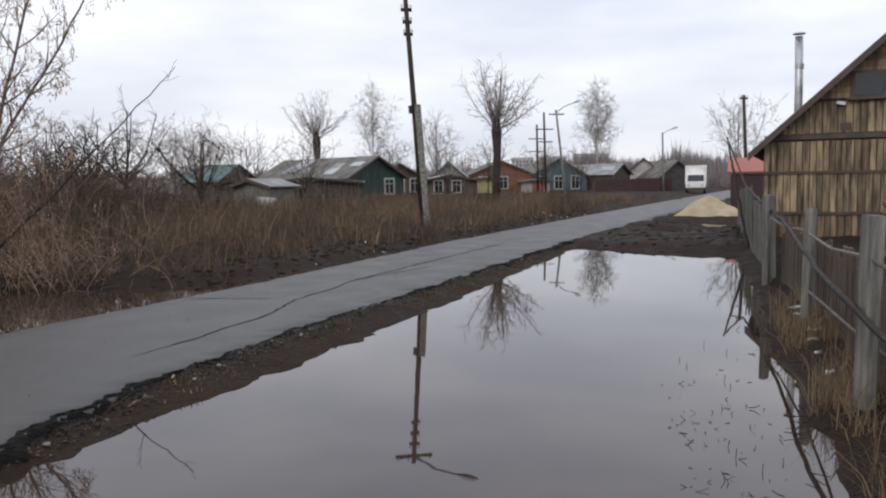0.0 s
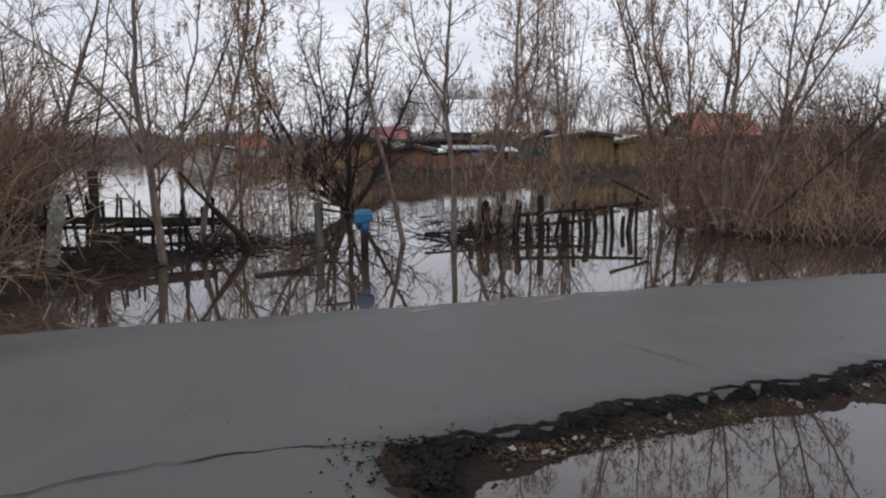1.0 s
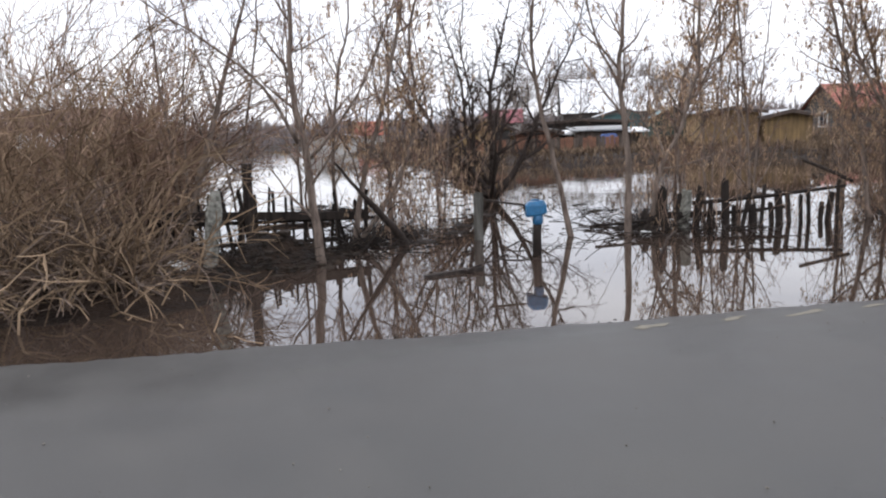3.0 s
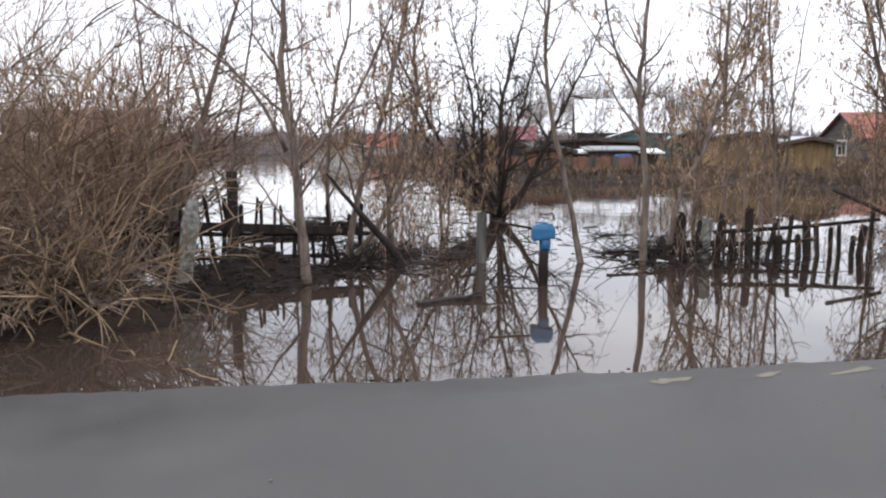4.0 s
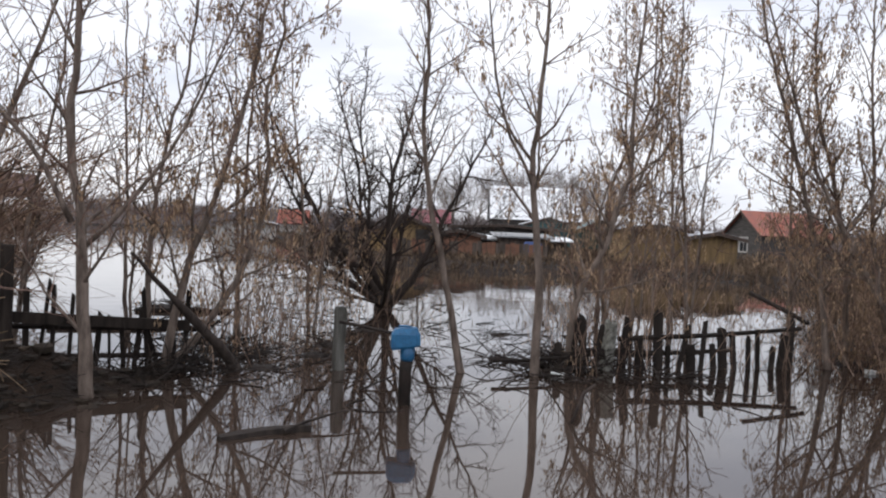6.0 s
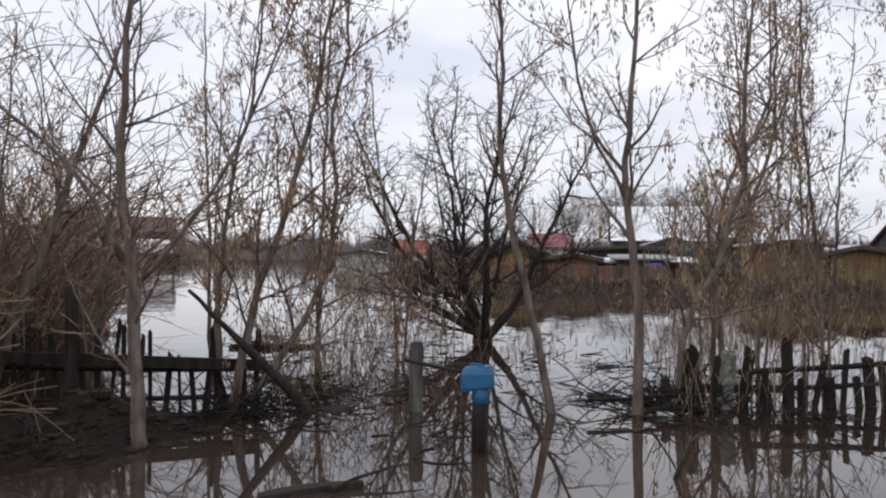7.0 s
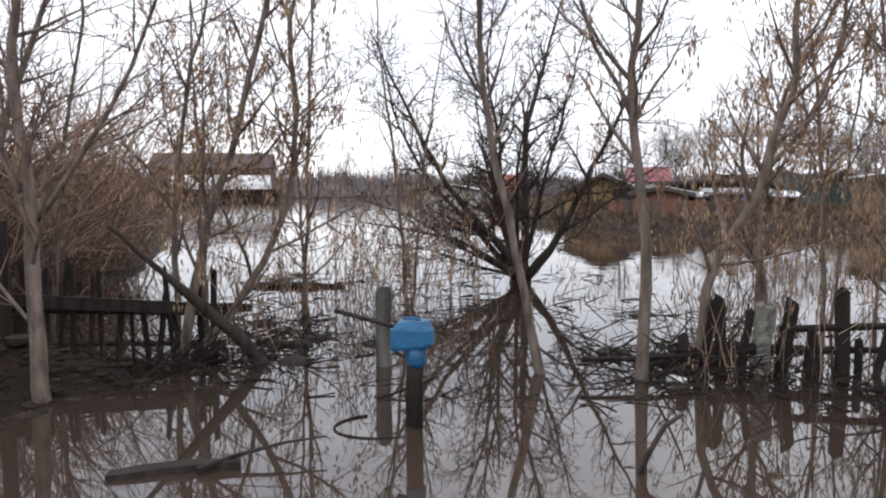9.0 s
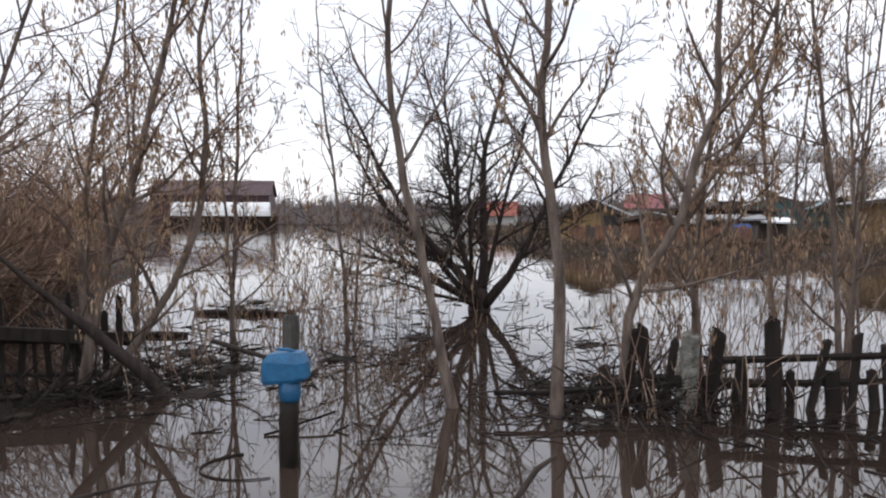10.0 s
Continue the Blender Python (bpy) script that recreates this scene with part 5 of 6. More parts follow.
# ---- plank fence, cable and barn beside the puddle ----
def plank_fence():
    rnd = random.Random(95)
    posts = [(3.42, 6.55, 1.28, 0.20), (4.3, 9.85, 1.2, 0.19), (4.92, 13.0, 1.28, 0.2), (5.1, 13.35, 1.25, 0.22)]
    top = thing("plank_fence", "old grey plank fence leaning along the puddle", "fence", (3.42, 6.55, 0))
    for i, (x, y, h, w) in enumerate(posts):
        g = Geo().box((0, 0, h / 2 - 0.15), (w, 0.09, h + 0.3), chamfer=0.015)
        p = part("fence_post", g, "oldwood", top)
        p.matrix_basis = pose(x - 3.42, y - 6.55, 0, rnd.uniform(-2, 2), rnd.uniform(-3, 3), 76 + rnd.uniform(-25, 10))
    for (ax, ay, za), (bx, by, zb) in (((3.15, 4.6, 0.9), (3.42, 6.55, 1.0)), ((3.42, 6.55, 1.0), (4.3, 9.85, 0.92)), ((4.3, 9.85, 0.95), (4.95, 13.1, 0.95)), ((3.2, 4.6, 0.35), (4.3, 9.85, 0.3))):
        a, b = Vector((ax - 3.42, ay - 6.55, za)), Vector((bx - 3.42, by - 6.55, zb))
        part("rail", Geo().tube([a, a.lerp(b, 0.5) - Vector((0, 0, 0.05)), b], [0.016, 0.013, 0.015], 6), "oldwood", top)
    def run(ax, ay, bx, by, step, h, seed, mname="oldwood"):
        rnd = random.Random(seed)
        n = int(math.hypot(bx - ax, by - ay) / step)
        yaw = math.degrees(math.atan2(by - ay, bx - ax))
        for i in range(n):
            t = (i + 0.5) / n
            x, y = ax + (bx - ax) * t, ay + (by - ay) * t
            hh = h * rnd.uniform(0.86, 1.06)
            g = Geo().box((0, 0, hh / 2), (step * rnd.uniform(0.78, 0.96), 0.022, hh), chamfer=0.006)
            p = part("plank", g, mname, top)
            p.matrix_basis = pose(x - 3.42, y - 6.55, float(height(x, y)) - 0.03, rnd.uniform(-2, 2), rnd.uniform(-1.5, 1.5), yaw)
    run(3.62, 6.6, 4.46, 9.8, 0.15, 0.86, 1, "brownwall")
    run(3.35, 4.7, 3.58, 6.45, 0.15, 0.84, 2, "brownwall")
    run(4.5, 9.95, 5.1, 12.9, 0.16, 0.88, 3, "brownwall")
    run(5.15, 13.4, 6.4, 18.6, 0.17, 1.2, 4)
    run(6.4, 18.6, 9.5, 30.0, 0.2, 1.25, 5)


plank_fence()
cable_line = bend([(7.1, 23.0, 2.65), (6.5, 19.6, 1.6), (6.1, 17.8, 1.3), (4.65, 11.7, 0.98), (3.62, 7.9, 0.78), (3.1, 5.2, 0.5), (2.95, 4.3, 0.2), (2.9, 3.9, 0.0)], random.Random(2), 0.5, 0.01)
solo("sagging_cable", Geo().tube(cable_line, [0.022] * len(cable_line), 6), "rust", "thick black cable sagging along the plank fence", "cable", soft=True)
log("leaning_pole", "dark pole leaning at the fence end", [(6.25, 18.2, -0.1), (6.68, 20.6, 1.3), (7.1, 23.0, 2.68)], 0.04, "rotwood", "pole", 15)
for i, (x, y, sx) in enumerate(((4.15, 9.2, 0.12), (3.95, 8.7, 0.09), (4.3, 10.1, 0.1), (3.75, 8.1, 0.07), (3.6, 7.5, 0.08), (4.45, 10.6, 0.12))):
    ob = solo("litter", Geo().chip((0, 0, 0.012), (sx * 0.7, sx * 0.3, 0.02), rnd).chip((sx * 0.3, 0.03, 0.012), (sx * 0.4, sx * 0.3, 0.016), rnd), "foam", "pale washed-up bottle and foam scraps by the fence", "litter", "washed-up litter")
    ob.matrix_basis = pose(x, y, max(W, float(height(x, y))) + 0.01, 0, 0, rnd.uniform(0, 180))
g = Geo()
for _ in range(120):
    y = rnd.uniform(4.5, 13)
    x = np.interp(y, [4, 5.3, 7.2, 9.2, 13.6], [2.5, 2.75, 3.25, 3.7, 4.9]) + rnd.gauss(0.05, 0.2)
    q = shoot(Vector((x, y, max(W, float(height(x, y))) + 0.01)), Vector((rnd.gauss(0, 1), rnd.gauss(0, 1), rnd.uniform(0, 0.4))).normalized(), rnd.uniform(0.05, 0.17), rnd, 0, 0.2, 0.05)
    g.tube(q, [0.004 * (1 - 0.5 * k / len(q)) for k in range(len(q))], 3, False)
solo("shore_twigs", g, "rotwood", "dark twigs and reeds washed against the fence", "debris", kind="stuff")
g = Geo()
for _ in range(20):
    y = rnd.uniform(5.4, 9.0)
    x = 2.1 + 0.2 * (y - 5.4) + rnd.uniform(-0.1, 0.55)
    q = shoot(Vector((x, y, W - 0.02)), Vector((rnd.gauss(0, 0.35), rnd.gauss(0, 0.35), 1)).normalized(), rnd.uniform(0.03, 0.08), rnd, 0, 0.12, 0.03)
    g.tube(q, [0.0028] * len(q), 3, False)
solo("drowned_stalks", g, "rotwood", "drowned stalks breaking the puddle's surface", "debris", kind="stuff")


g, rnd = Geo(), random.Random(97)
for _ in range(75):
    y = rnd.choice((5.3, 6.2, 6.5, 7.4)) + rnd.gauss(0, 0.3)
    x = 1.85 + 0.17 * (y - 4.3) + rnd.uniform(-0.2, 0.95) * rnd.random()
    a = rnd.uniform(0, 6.28)
    q = shoot(Vector((x, y, W + rnd.uniform(-0.002, 0.004))), Vector((math.cos(a), math.sin(a), rnd.uniform(0, 0.12))).normalized(), rnd.uniform(0.012, 0.08), rnd, 0, 0.3, 0.02)
    g.tube(q, [rnd.uniform(0.0012, 0.0034)] * len(q), 3, False)
solo("puddle_scum", g, "rotwood", "dark bits of reed and scum afloat on the puddle", "debris", kind="stuff")


def barn():
    """Gabled plank barn; its gable looks down the puddle."""
    x0, y0, half = 7.45, 21.0, 4.6
    top = thing("barn", "old tan plank barn with steep gable and tin trim", "barn", (x0 + half * 0.94, y0 - half * 0.342, 0), -20)
    body = Geo()
    eave, ridge, deep = 2.35, 6.6, 8.0
    body.slab([(-half, 0.05, -0.3), (half, 0.05, -0.3), (half, 0.05, eave), (0, 0.05, ridge), (-half, 0.05, eave)], 0.12)
    body.box((-half + 0.06, deep / 2, eave / 2 - 0.15), (0.12, deep, eave + 0.3))
    body.box((half - 0.06, deep / 2, eave / 2 - 0.15), (0.12, deep, eave + 0.3))
    body.slab([(-half, deep, -0.3), (half, deep, -0.3), (half, deep, eave), (0, deep, ridge), (-half, deep, eave)], -0.12)
    part("wall", body, "trim", top)
    k = (ridge - eave) / half
    for s in (-1, 1):
        g = Geo()
        a = [(0, -0.35, ridge + 0.14), (0, deep + 0.3, ridge + 0.14), (s * (half + 0.35), deep + 0.3, eave + 0.14 - 0.35 * k), (s * (half + 0.35), -0.35, eave + 0.14 - 0.35 * k)]
        g.slab(a if s < 0 else a[::-1], 0.07)
        part("roof", g, "greyroof", top)
        g = Geo()
        b = [(0, -0.39, ridge + 0.12), (s * (half + 0.36), -0.39, eave + 0.12 - 0.36 * k), (s * (half + 0.36), -0.39, eave - 0.06 - 0.36 * k), (0, -0.39, ridge - 0.06)]
        g.slab(b if s < 0 else b[::-1], 0.03)
        part("barge_board", g, "trim", top)
    rnd = random.Random(4)
    bands = ((-0.25, 0.62, "plank_dark", 0.0), (0.68, 1.62, "plank", -0.012), (1.68, 2.42, "plank", -0.02))
    for z0, z1, mname, off in bands:
        x = -half
        while x < half - 0.05:
            w = rnd.uniform(0.11, 0.17)
            h = z1 - z0
            part("plank", Geo().box((x + w / 2, off, (z0 + z1) / 2), (w - 0.02, 0.026, h * rnd.uniform(0.975, 1.0))), mname, top)
            x += w
    for z in (0.65, 1.65, 2.52):
        part("batten", Geo().box((0, -0.03, z), (2 * half, 0.05, 0.07 if z < 2 else 0.12)), "trim", top)
    x = -half + 0.1
    while x < half:
        w = rnd.uniform(0.12, 0.17)
        t = eave + (half - abs(x + w / 2)) * k - 0.05
        if t > 2.7:
            part("plank", Geo().box((x + w / 2, 0.0, (2.6 + min(t, 3.35)) / 2), (w - 0.02, 0.026, min(t, 3.35) - 2.6)), "plank", top)
        x += w
    z = 3.42
    while z < ridge - 0.2:
        ww = (ridge - z) / k - 0.1
        for s in (-1, 1):
            if ww > 0.1:
                part("plank", Geo().box((s * ww / 2, 0.0, z + 0.07), (ww, 0.026, 0.135)), "plank_dark", top)
        z += 0.145
    win = part("window", Geo().box((-2.0, -0.035, 3.72), (1.45, 0.05, 0.64)).box((-2.0, -0.08, 3.38), (1.6, 0.14, 0.05)), "trim", top, "attic window with dark panes")
    for s in (-2.34, -1.66):
        part("pane", Geo().box((s, -0.065, 3.72), (0.60, 0.012, 0.52)), "pane", win)
    part("ledge", Geo().box((-2.92, -0.07, 3.3), (0.20, 0.10, 0.07), ry=0.2, chamfer=0.02), "whitepaint", top)
    part("vent", Geo().box((-2.8, -0.02, 2.74), (0.24, 0.02, 0.18)), "trim", top)
    pipe = thing("stove_pipe", "tall pale steel stove pipe behind the barn roof", "chimney", (10.2, 26.3, 0))
    part("pipe", Geo().tube([(0, 0, 0), (0, 0, 4.2), (-0.03, 0, 5.95)], [0.13, 0.12, 0.12], 10), "steel", pipe, soft=True)
    part("band", Geo().tube([(0, 0, 4.95), (0, 0, 5.1)], [0.135, 0.135], 10), "steel", pipe)
    part("cowl", Geo().tube([(-0.03, 0, 6.02), (-0.03, 0, 6.06)], [0.2, 0.17], 10), "steel", pipe)


barn()
wood = thing("firewood_pile", "stacked split firewood behind the plank fence", "firewood", (7.4, 14.2, 0))
for i in range(7):
    for j in range(8):
        part("log", Geo().tube([(i * 0.17 - 0.1, -0.2, 0.1 + j * 0.14), (i * 0.17 - 0.1, 0.25, 0.1 + j * 0.14)], [0.07, 0.07], 7), "plank_dark", wood)


# ---- poles ----
def pole(name, label, foot, tip, r0, r1, mname, arms=(), lamp=None, stub=None):
    top = thing(name, label, "pole", foot)
    d = Vector(tip) - Vector(foot)
    part("shaft", Geo().tube([(0, 0, -0.4), d * 0.5, d], [r0, (r0 + r1) / 2, r1], 9), mname, top, soft=True)
    for f, w, yaw in arms:
        a = part("cross_arm", Geo().box((0, 0, 0), (w, 0.08, 0.1)), "rotwood", top)
        a.matrix_basis = pose(*(d * f), 0, 0, yaw)
        for s in (-0.42, -0.15, 0.15, 0.42):
            part("insulator", Geo().tube([(s * w, 0, 0.05), (s * w, 0, 0.16)], [0.03, 0.035], 6), "whitepaint", a)
    if stub:
        part("stub", Geo().box((0.02, -0.2, stub / 2 - 0.2), (0.2, 0.2, stub + 0.4), ry=math.atan2(d.x, d.z), chamfer=0.03), "concrete", top, "concrete footing post")
        part("binding", Geo().tube([d * ((stub - 0.25) / d.length), d * (stub / d.length)], [0.2, 0.2], 8), "rust", top)
    if lamp:
        yaw, reach, rise = lamp
        tipd = Vector((math.cos(radians(yaw)) * reach, math.sin(radians(yaw)) * reach, rise))
        part("bracket", Geo().tube([d * 0.97, d + tipd * 0.5, d + tipd], [0.05, 0.045, 0.045], 6), "steel", top)
        g = Geo().blob((0, 0, 0), (0.42, 0.14, 0.09), random.Random(1), 10, 6)
        h = part("lamp_head", g, "steel", top, "grey street-lamp head", soft=True)
        h.matrix_basis = pose(*(d + tipd * 1.25), 0, -18, yaw)
    return top


pole("utility_pole", "dark leaning wooden utility pole on concrete footing", (-1.85, 26.7, 0.05), (-2.36, 26.65, 8.0), 0.11, 0.075, "darkbark", ((0.965, 1.3, 15), (0.91, 0.36, 15), (0.86, 0.3, 15), (0.81, 0.3, 15)), (8, 1.5, 0.45), 4.1)
pole("lamp_post", "grey concrete lamp post with street lamp", (6.2, 70, 0.0), (5.3, 70, 7.9), 0.13, 0.09, "concrete", ((0.95, 1.4, 10),), (15, 1.6, 0.6))
pole("utility_pole", "dark wooden utility pole at the bend", (4.9, 80, 0.0), (4.7, 80, 8.6), 0.14, 0.10, "darkbark", ((0.8, 2.0, 20), (0.65, 1.8, 20)))
pole("utility_pole", "dark wooden utility pole at the bend", (4.3, 86, 0.0), (4.2, 86, 7.8), 0.14, 0.10, "darkbark", ((0.8, 2.0, 20), (0.62, 1.8, 20)))
pole("lamp_post", "grey lamp post by the crossroads", (18.5, 88.2, 0.0), (18.3, 88.2, 6.8), 0.13, 0.09, "concrete", (), (15, 1.2, 0.4))
pole("utility_pole", "dark pole topped with a pale insulator", (13.7, 42.6, 0.0), (13.4, 42.6, 5.9), 0.11, 0.08, "darkbark", ((0.97, 0.4, 0),))


# ---- houses ----
def house(name, label, at, yaw, w, l, eave, ridge, wall, roof, windows=(), over=0.35, gable="", category="house", base=-0.3, doors=(), rise=0.15, patches=0):
    """Gable front at local y = 0 looking towards -y; windows: face (f front, r right, l left), along, sill, width, height."""
    top = thing(name, label, category, at, yaw)
    h = w / 2
    g = Geo()
    g.box((0, 0.08, (eave + base) / 2), (w, 0.16, eave - base))
    g.box((0, l - 0.08, (eave + base) / 2), (w, 0.16, eave - base))
    for s in (-1, 1):
        g.box((s * (h - 0.08), l / 2, (eave + base) / 2), (0.16, l - 0.33, eave - base))
    part("wall", g, wall, top)
    if ridge > eave + 0.05:
        for y, n in ((0.02, "gable"), (l - 0.14, "gable")):
            part(n, Geo().slab([(-h, y, eave), (h, y, eave), (0, y, ridge)], 0.12), gable or wall, top)
        k = (ridge - eave) / h
        for s in (-1, 1):
            a = [(0, -over, ridge + 0.1), (0, l + over, ridge + 0.1), (s * (h + over), l + over, eave + 0.1 - over * k), (s * (h + over), -over, eave + 0.1 - over * k)]
            part("roof", Geo().slab(a if s < 0 else a[::-1], 0.08), roof, top)
            b = [(0, -over - 0.03, ridge + 0.09), (s * (h + over), -over - 0.03, eave + 0.09 - over * k), (s * (h + over), -over - 0.03, eave - 0.09 - over * k), (0, -over - 0.03, ridge - 0.09)]
            part("barge_board", Geo().slab(b if s < 0 else b[::-1], 0.03), "trim", top)
    else:
        part("roof", Geo().slab([(-h - over, -over, eave + 0.1), (h + over, -over, eave + 0.1), (h + over, l + over, ridge + 0.1 + rise), (-h - over, l + over, ridge + 0.1 + rise)], 0.08), roof, top)
    rnd = random.Random(int(abs(at[0] * 7 + at[1] * 3)))
    for i in range(patches):
        s, u0, v0 = rnd.choice((-1, 1)), rnd.uniform(0, l * 0.8), rnd.uniform(0.05, 0.6)
        du, dv = rnd.uniform(0.8, 2.2), rnd.uniform(0.2, 0.4)
        k = (ridge - eave) / h
        up0, up1 = ridge + 0.125 - h * v0 * k, ridge + 0.125 - h * (v0 + dv) * k
        a = [(s * h * v0, u0, up0), (s * h * v0, u0 + du, up0), (s * h * (v0 + dv), u0 + du, up1), (s * h * (v0 + dv), u0, up1)]
        part("roof_sheet", Geo().slab(a if s < 0 else a[::-1], 0.012), rnd.choice(("zincroof", "greyroof", "maroon", "mossroof", "zincroof")), top)
    for face, u, sill, ww, hh in windows:
        if face == "f":
            m = pose(u, 0, sill + hh / 2)
        elif face == "r":
            m = pose(h, u, sill + hh / 2, 0, 0, 90)
        else:
            m = pose(-h, u, sill + hh / 2, 0, 0, -90)
        frame_ob = Geo()
        for sx in (-1, 1):
            frame_ob.box((sx * (ww / 2 + 0.05), -0.03, 0), (0.13, 0.08, hh + 0.26))
            frame_ob.box((0, -0.03, sx * (hh / 2 + 0.06)), (ww, 0.08, 0.13))
        frame_ob.box((0, -0.012, 0.0), (0.05, 0.04, hh))
        frame_ob.box((0, -0.012, hh * 0.18), (ww, 0.036, 0.05))
        wi = part("window", frame_ob, "plaster", top, "white-trimmed window")
        wi.matrix_basis = m
        part("pane", Geo().box((0, -0.006, 0), (ww, 0.012, hh)), "pane", wi)
    for face, u, ww, hh, mname in doors:
        d = part("door", Geo().box((u, -0.03, hh / 2), (ww, 0.07, hh)), mname, top)
        part("handle", Geo().box((u + ww * 0.38, -0.08, hh / 2), (0.03, 0.05, 0.14)), "rust", d)
    return top


W1 = 0.95
house("village_house", "low dark green wooden house with patched slate roof", (-9.8, 62.6, 0), 52, 6.2, 12.5, 2.1, 3.75, "greenwall", "mossroof", (("f", 1.4, 0.75, W1, 1.15),), gable="greenwall", patches=14)
house("lean_to_shed", "shed with pale tin roof against the green house", (-13.9, 57.0, 0), 8, 7.2, 3.5, 1.7, 2.05, "brownwall", "zincroof", category="shed")
house("village_house", "brown wooden house with white window trims", (-9.6, 74, 0), 25, 5.2, 8.5, 2.0, 3.45, "brownwall", "mossroof", (("f", -1.6, 0.7, 0.9, 1.25), ("f", 0, 0.7, 0.9, 1.25), ("f", 1.6, 0.7, 0.9, 1.25), ("r", 2.5, 0.7, 0.9, 1.25), ("r", 5, 0.7, 0.9, 1.25)), patches=6)
house("village_house", "long low extension with grey roof", (-4.7, 75.5, 0), 14, 5.4, 5, 1.75, 2.3, "brownwall", "greyroof", (("f", -1.2, 0.6, 0.8, 1.1), ("f", 0.6, 0.6, 0.8, 1.1)))
house("village_house", "pointed white-gabled roof behind brown house", (-5.7, 86, 0), 0, 4.0, 6, 2.1, 3.8, "plaster", "greyroof")
house("village_house", "orange brick house with brown hipped gable", (0.2, 92, 0), 12, 7.6, 8, 2.4, 4.0, "orangewall", "mossroof", (("f", -2.2, 0.8, 1.0, 1.3), ("f", 0.2, 0.8, 1.0, 1.3)), gable="orangewall")
house("porch_shed", "pale yellow painted porch beside the brick house", (-2.0, 90, 0), 12, 2.4, 3, 1.9, 2.0, "paleyellow", "greyroof", category="shed")
house("garage", "grey shed with white tin roof and red door", (4.3, 91, 0), 8, 3.2, 4, 1.5, 1.7, "plaster", "zincroof", category="shed", doors=(("f", 0.2, 1.4, 1.4, "redroof"),))
house("village_house", "blue-green wooden house with three white windows", (7.3, 97, 0), 14, 7.4, 9, 2.2, 4.3, "bluewall", "mossroof", (("f", -2.2, 0.6, 1.0, 1.5), ("f", 0, 0.6, 1.0, 1.5), ("f", 2.2, 0.6, 1.0, 1.5)))
house("village_house", "weathered house with sagging tin roofs", (15.5, 100, 0), 60, 6, 9, 2.3, 3.6, "brownwall", "greyroof", patches=6)
house("village_house", "small steep-roofed house behind maroon fence", (19.0, 104, 0), -10, 5, 7, 2.2, 4.4, "plaster", "redroof")
house("village_house", "dark steep-roofed house behind maroon fence", (22.5, 100, 0), 20, 5, 7, 1.9, 3.9, "logs", "mossroof")
house("red_shed", "rusty red metal shed beside the barn", (12.6, 38.4, 0), -16, 1.9, 3, 1.75, 1.75, "maroon", "redroof", category="shed", over=0.15, rise=0.75)
house("far_house", "house with teal metal roof beyond the gardens", (-31.6, 90, 0), 60, 6, 7, 2.2, 4.1, "brownwall", "tealroof")
house("old_shed", "low red-brown shed with rusty roof", (-18.7, 56, 0), 20, 4.2, 4, 1.7, 2.1, "brownwall", "redroof", category="shed")
house("old_shed", "low dark shed among the orchard trees", (-20.0, 38.5, 0), 10, 3.2, 3, 1.2, 1.6, "logs", "mossroof", category="shed")
house("old_shed", "small grey shed beyond the orchard", (-15.0, 47, 0), -15, 2.6, 3, 1.5, 1.9, "oldwood", "greyroof", category="shed")

post = solo("blue_post", Geo().tube([(0, 0, -0.2), (0, 0, 0.7), (0.03, 0, 1.35)], [0.08, 0.075, 0.07], 8), "bluetarp", "blue-painted post among the orchard trees", "post")
post.matrix_basis = pose(-16.6, 35.9, 0.1)
tub = solo("old_tub", Geo().box((0, 0, 0.25), (1.1, 0.6, 0.5), chamfer=0.12), "whitepaint", "pale old bathtub dumped in the weeds", "tub")
tub.matrix_basis = pose(-13.2, 44.5, 0.35, 0, 4, 10)
for x0, y0, yaw, n, seed in ((-17.5, 42.0, 12, 22, 1), (-12.6, 50.0, 20, 20, 2), (-21.5, 33.0, -10, 20, 3), (-6.5, 66.5, 12, 24, 4)):
    rnd = random.Random(seed + 400)
    f = thing("garden_fence", "gappy grey garden fence of uneven boards", "fence", (x0, y0, 0.1), yaw, "garden fences")
    for i in range(n):
        if rnd.random() < 0.22:
            continue
        h = rnd.uniform(0.7, 1.25)
        p = part("board", Geo().box((0, 0, h / 2 - 0.1), (rnd.uniform(0.1, 0.2), 0.025, h + 0.2)), rnd.choice(("oldwood", "oldwood", "rotwood", "brownwall")), f)
        p.matrix_basis = pose(i * 0.24 - n * 0.12, 0, 0, rnd.uniform(-3, 3), rnd.uniform(-5, 5), 0)
    part("rail", Geo().box((0, 0.03, 0.6), (n * 0.24, 0.04, 0.08)), "rotwood", f)

# across the flood
house("yellow_shed", "yellow board shed at the water's far edge", (-39.2, 19.9, 0), 62, 3.8, 3.0, 1.35, 2.2, "yellowwall", "greyroof", doors=(("f", 0.9, 0.8, 1.5, "logs"),), category="shed")
house("yellow_shed", "low brown board shed with tin roof", (-36.4, 25.6, 0), 62, 2.6, 2.6, 1.25, 1.3, "brownwall", "greyroof", category="shed")
house("yellow_shed", "ochre board shed with pale tin roof", (-30.9, 29.8, 0), 62, 2.9, 3.2, 2.0, 2.2, "yellowwall", "zincroof", category="shed")
house("old_shed", "low ochre board shed beside its neighbour", (-29.4, 32.3, 0), 64, 2.4, 3.0, 1.7, 1.95, "yellowwall", "zincroof", category="shed")
house("old_shed", "dull orange shed with sagging tin roof", (-37.6, 22.2, 0), 58, 2.4, 2.6, 1.3, 1.55, "orangewall", "greyroof", category="shed")
house("grey_shed", "low dark shed with pale roof edge", (-46, 30.5, 0), 60, 7.0, 4, 1.8, 2.0, "logs", "greyroof", category="shed")
